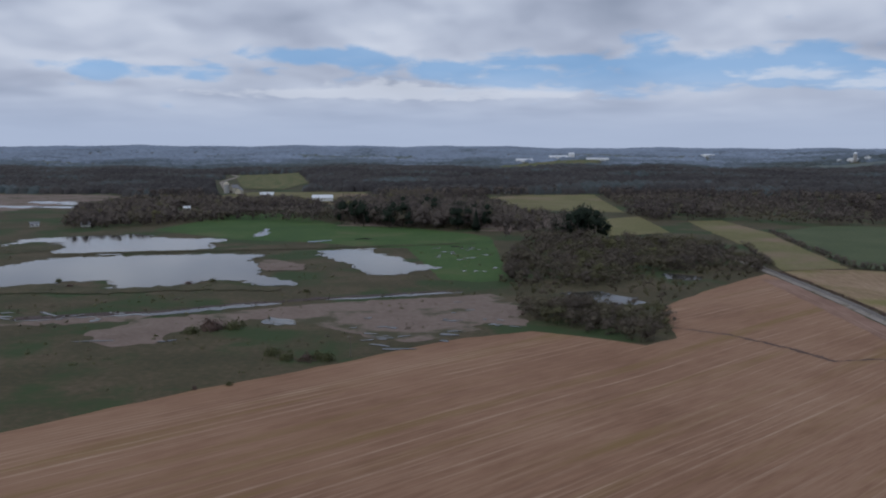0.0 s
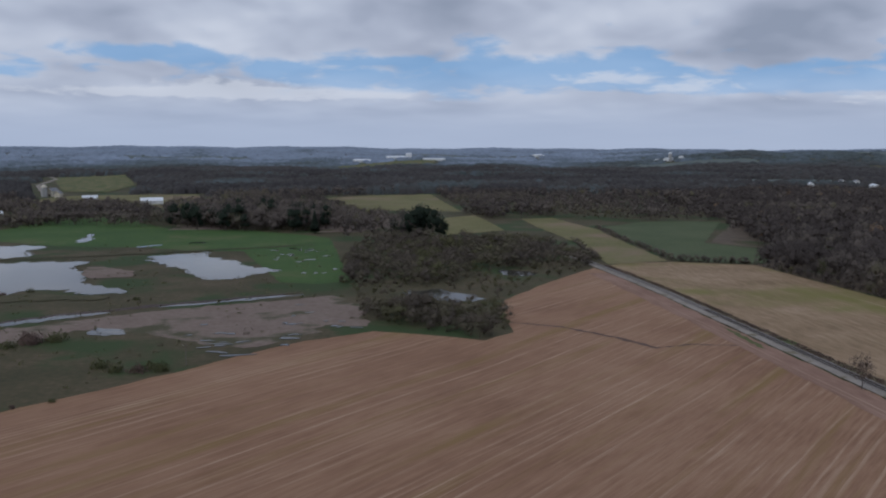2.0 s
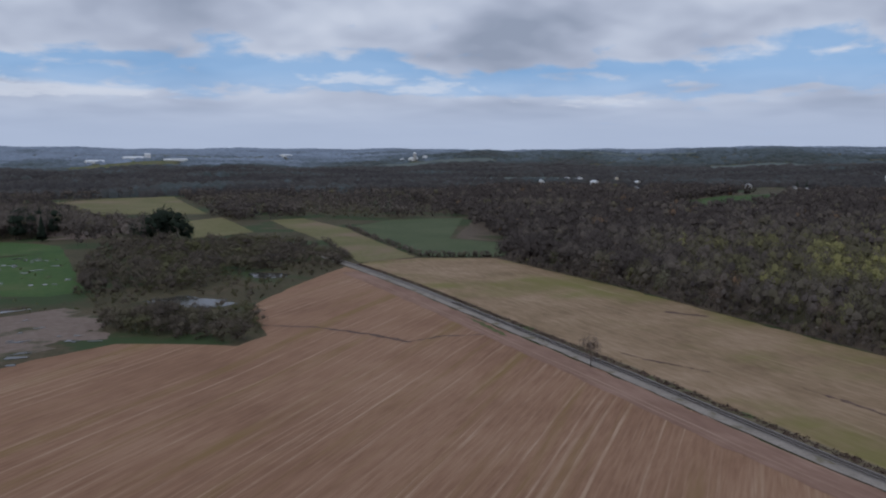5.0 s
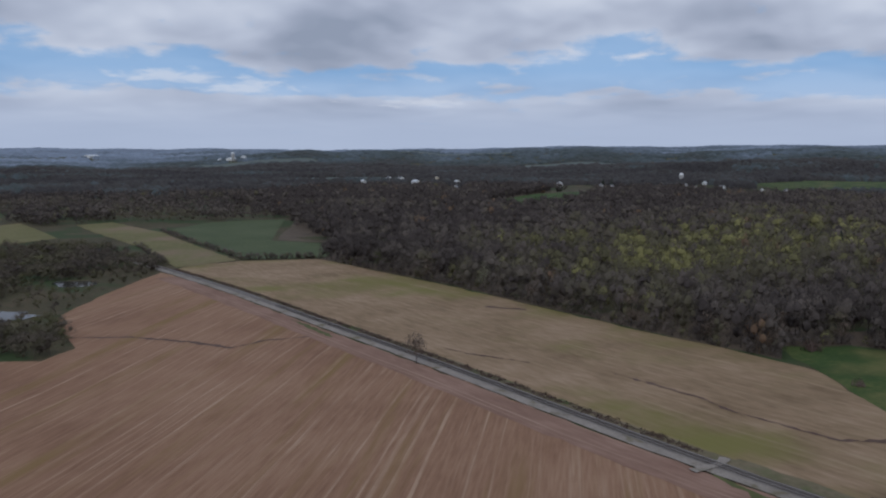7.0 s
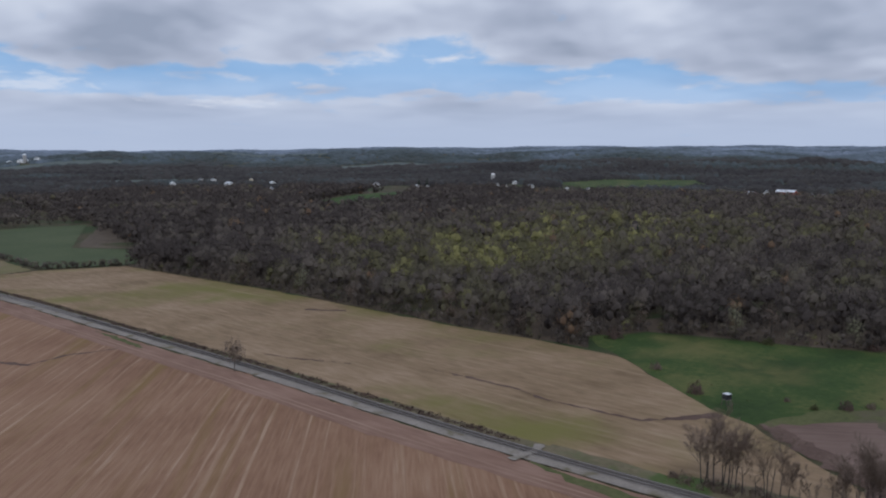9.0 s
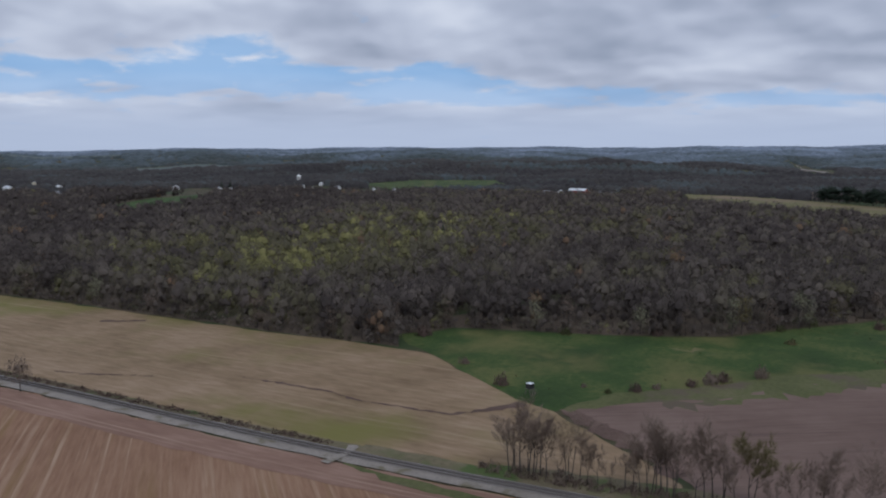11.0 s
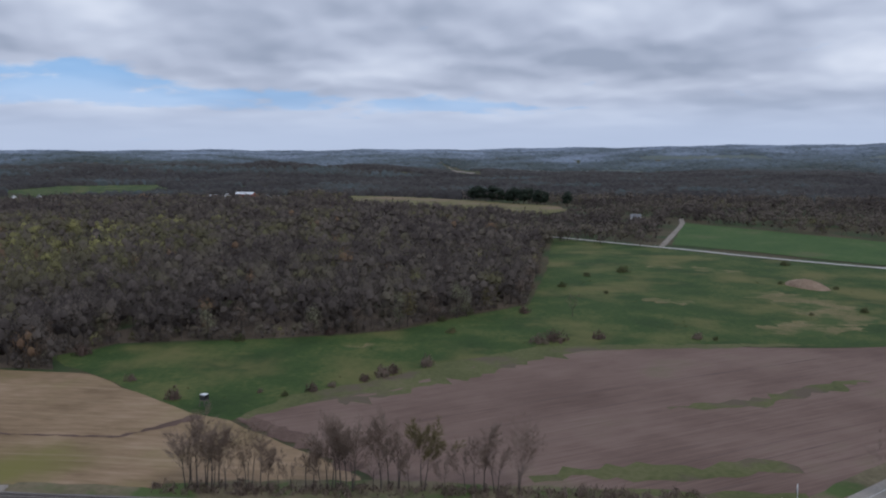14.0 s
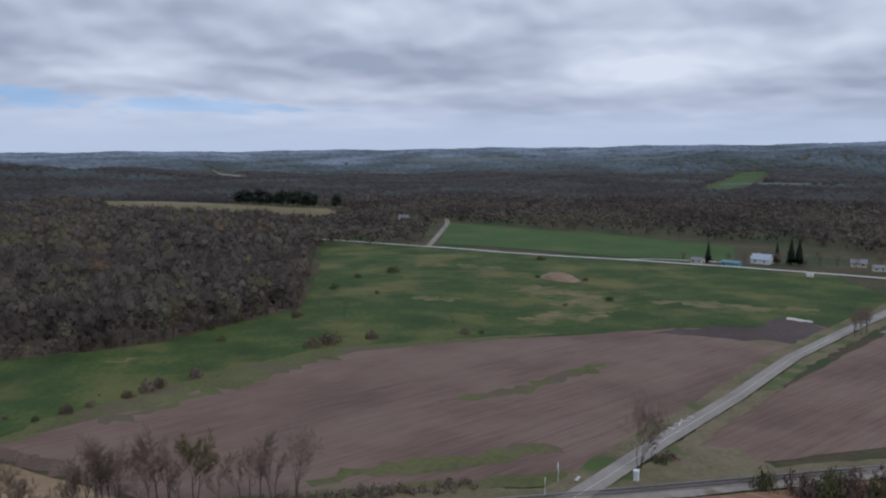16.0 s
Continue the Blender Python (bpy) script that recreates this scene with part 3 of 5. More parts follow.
sheet("black_soil", [(300, -150), (308, -166), (301, -197), (318, -221), (291, -224), (270, -200), (285, -175)], 0.14, M["plough_dark"], "black wet soil at the field corner", "field", 12, 5, 2, 40)
sheet("field_margin", band([(216, 64), (234, 53), (249, 31), (274, 9), (297, -20), (303, -50), (307, -91), (309, -120)], [1.5, 5, 6, 5, 4.5, 4, 3, 1]), 0.13, M["olive_grass"], "olive weedy margin between pasture and ploughland", "field margin", 12, 4, 0.9, 46)
sheet("field_margin", band([(168, -66), (168, -30), (168, 0), (172, 20)], [3, 4, 4, 2]), 0.13, M["olive_grass"], "olive weedy margin beside the railway trees", "field margin", 12, 4, 0.9, 47)
for n, (line, half) in enumerate([([(228, -50), (231, -62), (236, -78), (248, -97), (258, -117)], [0.8, 3, 4, 4, 1]), ([(176, -10), (182, -28), (181, -42), (184, -57), (184, -70)], [2, 4, 5, 4, 2]), ([(230, 40), (262, 8), (280, -10), (298, -30), (301, -52)], [2, 5, 6, 5, 2])]):
    sheet("weedy_patch", band(line, half), 0.13, M["olive_grass"], "olive weeds spreading over the wet ploughland", "weeds", 12, 3, 2.2, 96 + n)
sheet("soil_strip", band([(215, 63), (203, 49), (190, 36), (180, 28)], [2.5, 3.5, 3, 2]), 0.15, M["rut"], "dark turned soil along the stubble", "field", 12, 3, 1.0, 41)
for n, (line, half) in enumerate([([(85, 326), (107, 310), (121, 287), (128, 270), (142, 273), (158, 268)], [0.5, 1.0, 1.3, 1.1, 0.8, 0.5]), ([(205, 164), (205, 148), (204, 132), (200, 119), (200, 105), (200, 91), (207, 84), (217, 76)], [0.3, 0.5, 0.6, 0.4, 0.5, 0.6, 1.2, 1.9]),
                                  ([(248, 270), (252, 262), (257, 254)], 1.4), ([(185, 222), (188, 208), (194, 190)], 0.5)]):
    sheet("rut", band(line, half), 0.17, M["rut"], "dark washed rut across the stubble", "rut", 30, 2, 0.45, 42 + n)
for n, (line, half) in enumerate([([(430, -139), (405, -150), (375, -150), (350, -150)], [9, 16, 14, 5]), ([(335, -110), (338, -130), (340, -150)], [6, 9, 5]), ([(372, -186), (361, -203), (350, -211), (337, -224), (333, -249)], [3, 7, 8, 6, 2]), ([(340, -110), (350, -134), (356, -158), (371, -180)], [2, 7, 6, 2]), ([(520, -100), (510, -130), (500, -150)], [5, 9, 5]), ([(297, 53), (300, 44), (296, 35)], [1.5, 4, 1.5]), ([(405, -75), (400, -86), (396, -98)], [2, 6, 2])]):
    sheet("dry_grass", band(line, half), 0.12, M["dry"], "dry tan grass patch in the pasture", "grass", 12, 3, 3.0, 50 + n)
sheet("sedge_bank", band([(-254, 545), (-201, 560), (-147, 569), (-88, 582), (-34, 596), (23, 606)], [5, 4, 4, 3, 2, 2]), 0.35, M["sedge"], "brown sedge dyke between two ponds", "bank", 12, 5, 0.8, 60)
sheet("sedge_bank", band([(-250, 395), (-200, 415), (-165, 405), (-120, 420), (-80, 412)], [8, 14, 6, 11, 4]), 0.3, M["sedge"], "brown sedge bank below the pond", "bank", 8, 4, 1.5, 61)
sheet("sedge_bank", [(-330, 575), (-290, 600), (-262, 588), (-262, 565), (-285, 552), (-330, 540)], 0.3, M["sedge"], "sedge island in the pond", "bank", 10, 5, 1.5, 62)
sheet("mud_flat", [(-112, 520), (-102, 520), (-82, 500), (-80, 478), (-100, 474), (-108, 490)], 0.2, M["mud"], "bare brown mud beside the pond", "mud", 8, 4, 1, 63)
sheet("mud_flat", [(-300, 345), (-140, 348), (-110, 356), (-130, 334), (-200, 322), (-300, 318)], 0.05, M["mud"], "brown flooded meadow with puddles", "mud", 10, 5, 2, 64)
sheet("mud_flat", [(30, 700), (40, 830), (110, 900), (110, 760), (60, 690)], 0.15, M["mud"], "bare pinkish soil behind the conifers", "mud", 16, 8, 2, 65)
sheet("mud_flat", [(-95, 745), (-90, 790), (-20, 765), (-20, 735)], 0.15, M["mud"], "bare soil bank before the wood", "mud", 16, 8, 2, 66)
sheet("mud_flat", [(-660, 1239), (-482, 1239), (-438, 1145), (-470, 900), (-560, 860)], 0.15, M["mud"], "flooded brown field far away", "mud", 25, 12, 4, 67)
sheet("dirt_yard", [(-330, 1180), (-292, 1290), (-123, 1300), (-60, 1010), (-154, 1025), (-200, 1100)], 0.2, M["hay"], "pale farmyard ground round the barn", "ground", 25, 12, 3, 68)
sheet("field", [(162, 2842), (291, 3003), (566, 3091), (521, 2842), (261, 2697)], 3.0, M["dry"], "pale strip of field far away", "field", 60, 40, 5, 69)
sheet("river", [(3100, 138), (2750, 98), (2423, 28), (2350, 33), (2650, 104)], 2.0, M["gravel"], "pale river flat in the far valley", "river", 60, 40, 5, 70)

RAIL = [(150, -420), (157, -92), (159.5, 10), (161, 69), (162.5, 97), (164.5, 128), (166, 148), (171, 213), (176, 291), (181, 370), (184, 440), (186, 500), (185, 560), (178, 640)]


def beside(line, off):
    p = np.asarray(line, float)
    d = np.gradient(p, axis=0)
    d /= np.hypot(d[:, 0], d[:, 1])[:, None]
    return p + np.c_[d[:, 1], -d[:, 0]] * off


ROAD = [(145, -49), (156, -62), (164, -72), (181.2, -92.8), (213.2, -133.8), (252.2, -179.6), (291.2, -233.6), (320, -276), (419, -421)]
sheet("verge", band(beside(RAIL, 3.6)[:11], 2.0), 0.18, M["scrubgrass"], "rank brown grass behind the rails", "verge", 30, 4, 0.4, 88)
sheet("headland", band(beside(RAIL, -11.5)[1:11], 5.6), 0.16, M["headland"], "trodden stubble headland along the railway", "field", 14, 5, 0.35, 89)
sheet("service_track", band(beside(RAIL, -3.4), 1.9), 0.26, M["gravel"], "grey gravel service track beside the rails", "track", 30, 6, 0.2, 30)
sheet("ballast_bed", band(RAIL, 1.9), 0.34, M["ballast"], "dark stone ballast under the rails", "railway", 30, 6, 0.1, 34)
sheet("verge", band([(157, 98), (153, 82), (150.5, 61), (150, 20), (148, -40)], [0.5, 1.8, 1.6, 1.2, 1]), 0.2, M["olive_grass"], "narrow green grass verge", "verge", 30, 3, 0.4, 35)
sheet("verge", band([(164, 262), (166.5, 280), (168.5, 300)], [0.4, 1.6, 0.4]), 0.2, M["olive_grass"], "tuft of green verge", "verge", 30, 3, 0.4, 36)
sheet("verge", band([(168, 100), (167, 86), (166, 72), (165, 60)], [2, 2.6, 2.4, 1.5]), 0.2, M["scrubgrass"], "green bank behind the rails", "verge", 30, 3, 0.4, 37)
sheet("farm_crossing", band([(155, 102), (158.5, 101), (163, 100.5), (167.5, 102)], [1.3, 0.9, 0.9, 1.2]), 0.44, M["gravel"], "pale gravel farm crossing over the rails", "crossing", 30, 1, 0.22, 38)
sheet("brush_strip", band([(168, 68), (168.5, 45), (168, 20), (166, -20), (163, -50)], [2.5, 5, 6, 5, 2]), 0.16, M["scrubgrass"], "brown rank grass under the trees", "verge", 12, 3, 0.5, 39)
road = sheet("road", band(ROAD, 2.7), 0.46, M["asphalt"], "grey asphalt country road with white markings", "road", 30, 6, 0.0, 31)
for s in (-1, 1):
    sheet("verge", band(beside(ROAD, 5.2 * s)[1:], 2.6), 0.16, M["scrubgrass"], "rough grass verge of the road", "verge", 30, 4, 0.5, 80 + s)
sheet("verge", [(164, -80), (179, -98), (176, -112), (161, -112), (160, -84)], 0.13, M["scrubgrass"], "rank grass in the corner of road and rails", "verge", 30, 3, 0.5, 90)
LANE = [(760, 10), (720, -37), (664, -88), (627, -125), (574, -171), (518, -238), (471, -292), (425, -329), (340, -400)]
sheet("road", band(LANE, 2.6), 0.4, M["lane"], "pale gravel farm lane past the pasture", "road", 30, 12, 0.1, 32)
sheet("road", band([(627, -129), (699, -151), (841, -193), (900, -205)], 2.4), 0.42, M["gravel"], "tan gravel side lane climbing between fields", "road", 30, 12, 0.1, 33)
sheet("road", band([(519, -236), (516, -261), (489, -302)], 2.0), 0.41, M["lane"], "pale gravel drive to the house", "road", 30, 12, 0.1, 84)
sheet("road", band([(-330, 1300), (-430, 1650), (-470, 1950), (-513, 2065)], 4.5), 0.8, M["gravel"], "pale country road winding far away", "road", 40, 40, 0.1, 85)
sheet("drive", band([(282, -240), (288, -252), (290, -266)], 1.0), 0.3, M["gravel"], "pale field entrance by the road", "road", 30, 4, 0.1, 86)
sheet("stone_heap", [(313, -219), (318, -223), (308, -228), (305, -225)], 0.35, M["lane"], "pale stones heaped by the road", "stones", 30, 2, 0.6, 87)


# ---- trees ----
ICO = []   # the twenty faces of a rough ball
for k in range(5):
    a, b, c, e = k * 1.2566, (k + 1) * 1.2566, (k + 0.5) * 1.2566, (k + 1.5) * 1.2566
    u, v, w, z = ([math.cos(t) * 0.894, math.sin(t) * 0.894, h] for t, h in ((a, 0.447), (b, 0.447), (c, -0.447), (e, -0.447)))
    ICO += [[(0, 0, 1), u, v], [u, w, v], [v, w, z], [(0, 0, -1), z, w]]
ICO = np.array([[tuple(p) for p in t] for t in ICO])


def stem_of(r=0.016, top=0.8):
    ring = [(r * math.cos(k * 2.094), r * math.sin(k * 2.094), 0) for k in range(3)]
    return np.array([[ring[k], ring[(k + 1) % 3], (0, 0, top)] for k in range(3)])


def cheap_tree(rng, sprays, wide=0.7, low=0.15, lobes=6, ball=0.5):
    """A budding tree, one unit tall: a tapered stem under a crown of rounded boughs fringed with sprays of twigs. Returns triangles and soft normals."""
    mid = (low + 1) / 2
    first, nors = rounded(stem_of(), 0.0, 1.0, 0.0)
    tris, nors = [first], [nors]
    each = max(1, sprays // lobes)
    turn = rng.rand() * 6.283
    for k in range(lobes):
        if k == 0:
            r = wide * rng.uniform(0.32, 0.4)
            c = np.array((rng.normal(0, 0.03), rng.normal(0, 0.03), 1 - r * 0.9))
        else:
            r = wide * rng.uniform(0.24, 0.36)
            a = turn + 6.283 * k / max(1, lobes - 1) + rng.normal(0, 0.3)
            out = wide * 0.5 - r * rng.uniform(0.75, 1.05)
            c = np.array((math.cos(a) * out, math.sin(a) * out, rng.uniform(low + 0.15, 0.98 - r)))
        tallness = rng.uniform(1.0, 1.45)
        core = ICO * (rng.uniform(0.8, 1.12, (20, 1, 1)) * 0.35 + 0.65) * r * ball
        core[..., 2] *= tallness
        way = rng.normal(size=(each, 3))
        way[:, 2] = np.abs(way[:, 2]) * 1.1 - 0.6
        way /= np.linalg.norm(way, axis=1)[:, None]
        size = 1.1 * r / math.sqrt(each) + 0.008
        spray = (way * rng.uniform(0.6, 1.12, (each, 1)) * r * (1, 1, tallness))[:, None, :] + rng.normal(0, 1, (each, 3, 3)) * (size * 0.38, size * 0.38, size * 0.85)
        t = np.vstack([core, spray]) if ball else spray
        n = t / np.maximum(np.linalg.norm(t, axis=-1, keepdims=True), 1e-6)
        t = t + c
        whole = t - (0, 0, mid - 0.1)
        n = n * 0.3 + 0.75 * whole / np.maximum(np.linalg.norm(whole, axis=-1, keepdims=True), 1e-6) + (0, 0, 0.3)
        n /= np.linalg.norm(n, axis=-1, keepdims=True)
        face = np.cross(t[:, 1] - t[:, 0], t[:, 2] - t[:, 0])
        back = (face * n.mean(1)).sum(1) < 0
        t[back], n[back] = t[back][:, ::-1], n[back][:, ::-1]
        tris.append(t)
        nors.append(n)
    return np.vstack(tris), np.vstack(nors)


def conifer_tree(rng, whorls=9, per=7):
    """A dark spruce or pine, one unit tall: drooping boughs in tiers on a stem."""
    tris = []
    for k in range(3):
        a, b = k * 2.094, (k + 1) * 2.094
        tris.append([(0.018 * math.cos(a), 0.018 * math.sin(a), 0), (0.018 * math.cos(b), 0.018 * math.sin(b), 0), (0, 0, 0.98)])
    for w in range(whorls):
        z = 0.12 + 0.84 * w / whorls
        reach = 0.19 * (1 - 0.86 * (w / whorls)) * rng.uniform(0.85, 1.15)
        for k in range(per):
            a = 6.283 * (k + rng.rand() * 0.7) / per
            r = reach * rng.uniform(0.8, 1.15)
            tip = (r * math.cos(a), r * math.sin(a), z - 0.05 * rng.uniform(0.4, 1.4))
            s = 0.5
            tris.append([(0, 0, z + 0.07), (r * 0.75 * math.cos(a + s), r * 0.75 * math.sin(a + s), z - 0.02), tip])
            tris.append([(0, 0, z + 0.07), tip, (r * 0.75 * math.cos(a - s), r * 0.75 * math.sin(a - s), z - 0.02)])
    return rounded(np.array(tris), 0.3)


def stamp(kinds, x, y, tall, wide, rng):
    """Copies of the unit trees, joined: corners, their normals, triangles in each, and which tree is which."""
    pick = rng.randint(len(kinds), size=len(x))
    z = height(x, y)
    turn = rng.rand(len(x)) * 6.283
    out, norms, per, order = [], [], [], []
    for k, tris in enumerate(kinds):
        who = np.where(pick == k)[0]
        if not len(who):
            continue
        tris, nor = tris
        c, s = np.cos(turn[who])[:, None], np.sin(turn[who])[:, None]
        p, n = tris.reshape(-1, 3), nor.reshape(-1, 3)
        w = (tall * wide)[who][:, None]
        px = (p[None, :, 0] * c - p[None, :, 1] * s) * w + x[who][:, None]
        py = (p[None, :, 0] * s + p[None, :, 1] * c) * w + y[who][:, None]
        pz = p[None, :, 2] * tall[who][:, None] + z[who][:, None] - 0.1
        out.append(np.stack([px, py, pz], -1).reshape(-1, 3))
        nx = n[None, :, 0] * c - n[None, :, 1] * s
        ny = n[None, :, 0] * s + n[None, :, 1] * c
        norms.append(np.stack([nx, ny, np.broadcast_to(n[None, :, 2], nx.shape)], -1).reshape(-1, 3))
        per.append(np.full(len(who), len(tris)))
        order.append(who)
    return np.vstack(out), np.vstack(norms), np.concatenate(per), np.concatenate(order)


def woodland(name, label, kinds, x, y, tall, wide, mat, tint, rng, category="trees"):
    v, n, per, order = stamp(kinds, x, y, tall, wide, rng)
    f = np.arange(len(v)).reshape(-1, 3)
    t = np.repeat(tint[order], per) + rng.normal(0, 0.012, len(f))
    return tagged(link_mesh(name, v, f, mat, tint=np.clip(t, 0, 1), normals=n), label, category, kind="stuff")


def scatter(outline, gap, rng, holes=()):
    """Points about gap metres apart within the outline and out of the holes."""
    p = np.asarray(outline, float)
    lo, hi = p.min(0), p.max(0)
    gx, gy = np.meshgrid(np.arange(lo[0], hi[0], gap), np.arange(lo[1], hi[1], gap))
    x = gx.ravel() + rng.uniform(-0.5, 0.5, gx.size) * gap
    y = gy.ravel() + rng.uniform(-0.5, 0.5, gx.size) * gap
    ok = inside(p, x, y)
    for h in holes:
        ok &= ~inside(h, x, y)
    return x[ok], y[ok]


def polar(az, d):
    return d * math.sin(radians(az)), d * math.cos(radians(az))


def canopy_clump(rng, sides=6):
    """A crown seen from far off, one unit tall and about two wide: a lumpy dome."""
    a = np.arange(sides) * 6.2832 / sides + rng.rand()
    lowr, midr = rng.uniform(0.8, 1.15, sides), rng.uniform(0.5, 0.85, sides)
    low = np.c_[np.cos(a) * lowr, np.sin(a) * lowr, np.full(sides, -0.2)]
    mid = np.c_[np.cos(a) * midr, np.sin(a) * midr, rng.uniform(0.5, 0.85, sides)]
    top = np.array([rng.normal(0, 0.15), rng.normal(0, 0.15), 1.0])
    tris = []
    for k in range(sides):
        n = (k + 1) % sides
        tris += [[low[k], low[n], mid[n]], [low[k], mid[n], mid[k]], [mid[k], mid[n], top]]
    return rounded(np.array(tris), -0.2, 0.8, 0.7)


FIELDS = [[(50, 1180), (225, 1260), (196, 880), (90, 930)], [(140, 820), (200, 850), (190, 680), (125, 650)], [(220, 800), (272, 805), (270, 676), (240, 470), (185, 470), (210, 600)], [(270, 699), (335, 750), (410, 735), (312, 568), (340, 514), (290, 450), (230, 479)],
          [(-510, 2040), (-370, 2210), (-245, 1621), (-249, 1340), (-340, 1380)], [(720, 795), (904, 875), (1022, 870), (909, 773), (725, 724)], [(1471, 872), (1681, 854), (1756, 688), (1543, 581), (1410, 628), (1256, 669)],
          [(1347, 225), (1327, 120), (1094, -103), (1000, -112), (930, -68), (990, -1), (1111, 183)], [(1500, -835), (1460, -905), (1790, -1170), (2321, -1550), (2380, -1460), (1910, -1110)],
          [(-340, 1160), (-310, 1320), (-110, 1310), (-40, 1000), (-154, 1015), (-220, 1090)], [(162, 2800), (280, 3030), (590, 3120), (541, 2822), (261, 2660)], [(3442, 201), (2881, 136), (2223, 65), (2200, 0), (2600, 20)],
          [(-680, 1260), (-475, 1250), (-420, 1145), (-300, 1060), (-200, 810), (50, 700), (20, 380), (-600, 380)], [(880, -190), (620, -125), (500, -240), (300, -420), (560, -420), (690, -308)], [(150, 450), (300, 450), (400, 730), (250, 800), (190, 800)],
          [(-350, 1300), (-450, 1650), (-490, 1950), (-540, 2065), (-490, 2065), (-450, 1950), (-410, 1650), (-310, 1300)], [(1080, 1060), (1200, 1030), (1160, 860), (1060, 900)], [(1170, 800), (1290, 900), (1290, 760), (1210, 620), (1150, 660)], [(1210, 300), (1220, 420), (1350, 400), (1300, 290)]]


def before_field(x, y):
    """Which points lie on a field or on the low ground just before it."""
    hit = np.zeros(len(x), bool)
    for f in FIELDS:
        for k in (1.0, 1.05, 1.1) if math.hypot(*f[0]) < 2200 else (1.0, 1.012):
            hit |= inside(f, x * k, y * k)
    return hit


def hidden_lawn(x, y, deep=130, wide=14):
    """Which points lie on the open ground before a building."""
    r, a = np.hypot(x, y), np.arctan2(x, y)
    hit = np.zeros(len(x), bool)
    for bx, by in HOMES:
        br, ba = math.hypot(bx, by), math.atan2(bx, by)
        hit |= (np.abs(a - ba) * br < wide) & (r > br - deep * (br / 1300)) & (r < br + 14)
    return hit


HOMES = [(-155, 1090), (-316, 1285), (-243, 1170), (-280, 925), (304, 3183), (444, 3282), (560, 3100), (1070, 3450), (1334, 2768), (913, 1338), (1072, 1474), (1096, 1464), (1171, 1434), (979, 1261), (1071, 1249), (873, 1023), (1109, 1017), (1125, 1032), (1153, 961), (1129, 918), (1256, 863), (1212, 811), (1227, 771), (1365, 894), (1201, 686), (1198, 646), (1238, 406), (1255, 388), (1290, 376), (1320, 376), (1267, 332), (480, -317), (453, -364), (867, -152)]


rng = np.random.RandomState(7)
NEAR = [cheap_tree(rng, 350, rng.uniform(0.58, 0.82), rng.uniform(0.0, 0.12), 4, 0.45) for _ in range(12)]
MIDDLE = [cheap_tree(rng, 96, rng.uniform(0.65, 0.9), 0.08, 3, 0.5) for _ in range(10)]
SPARSE = [cheap_tree(rng, 54, rng.uniform(0.65, 0.95), 0.05, 3, 0.4) for _ in range(8)]
CANOPY = [canopy_clump(rng) for _ in range(10)]
DISTANT = [canopy_clump(rng, 5) for _ in range(10)]


def field_noise(x, y, s):
    return np.array([noise.noise((a * s, b * s, 2.0)) for a, b in zip(x, y)])


def wood_tint(x, y, rng):
    """Grey-brown woods with drifts of olive, a knot of yellow-green crowns and single rust ones."""
    n = field_noise(x, y, 1 / 90) * 0.2 + rng.normal(0, 0.125, len(x))
    slope = np.exp(-(((x - 540) / 210) ** 2 + ((y - 300) / 135) ** 2))
    knot = np.exp(-(((x - 385) / 48) ** 2 + ((y - 262) / 36) ** 2))
    bare = np.exp(-(((x - 480) / 200) ** 2 + ((y - 50) / 90) ** 2))
    # last term: cloud shadow put into the tint of the trees at high y
    t = 0.17 + n + slope * 0.46 * rng.rand(len(x)) ** 0.6 + knot * 0.62 * rng.rand(len(x)) ** 0.8 - bare * 0.06 - 0.14 * smooth(250, 420, y - 0.2 * x)
    t = np.clip(t, 0.02, 0.7)
    return np.where(rng.rand(len(x)) < 0.012, 0.85, t)


WOOD = [(277, 455), (276, 388), (275, 338), (271, 290), (268, 257), (264, 200), (263, 165), (262, 140), (280, 150), (300, 135), (308, 98), (317, 62), (327, 38), (361, 8), (388, -18), (500, -30), (700, -50), (780, 20), (940, -60), (1000, 10), (1120, 180), (1280, 260), (1180, 350), (1100, 440), (1120, 640), (1080, 900), (700, 1150), (480, 1000), (420, 730), (310, 570), (335, 515)]
x, y = scatter(WOOD, 7.6, rng)
ok = ~hidden_lawn(x, y, 110) & ~((np.hypot(x, y) > 640) & before_field(x, y))
x, y = x[ok], y[ok]
d = np.hypot(x, y)
near = d < 540
keep = near | (rng.rand(len(x)) < 0.72)
x, y, d, near = x[keep], y[keep], d[keep], near[keep]
tall = 13.5 + 3 * field_noise(x, y, 1 / 35) + rng.uniform(-3.5, 4.0, len(x))
tint = wood_tint(x, y, rng)
woodland("woodland", "grey-brown budding deciduous wood with yellow-green crowns", NEAR, x[near], y[near], tall[near], np.ones(near.sum()), M["wood"], tint[near], rng)
woodland("woodland", "grey-brown budding deciduous wood on the rise", MIDDLE, x[~near], y[~near], tall[~near], np.ones((~near).sum()) * 1.15, M["wood"], tint[~near], rng)
sheet("forest_floor", WOOD, 0.03, M["litter"], "brown leaf litter under the bare wood", "forest floor", 45, 12, 1.0, 95)
fringe = np.vstack([wavering(WOOD[:19], 2.2, 2.4, k)[:-330] for k in (1, 2)])
fringe = fringe[inside(np.array(WOOD) * 1.0, fringe[:, 0] + 1.0, fringe[:, 1] + 0.5) & (np.hypot(fringe[:, 0], fringe[:, 1]) < 720)]
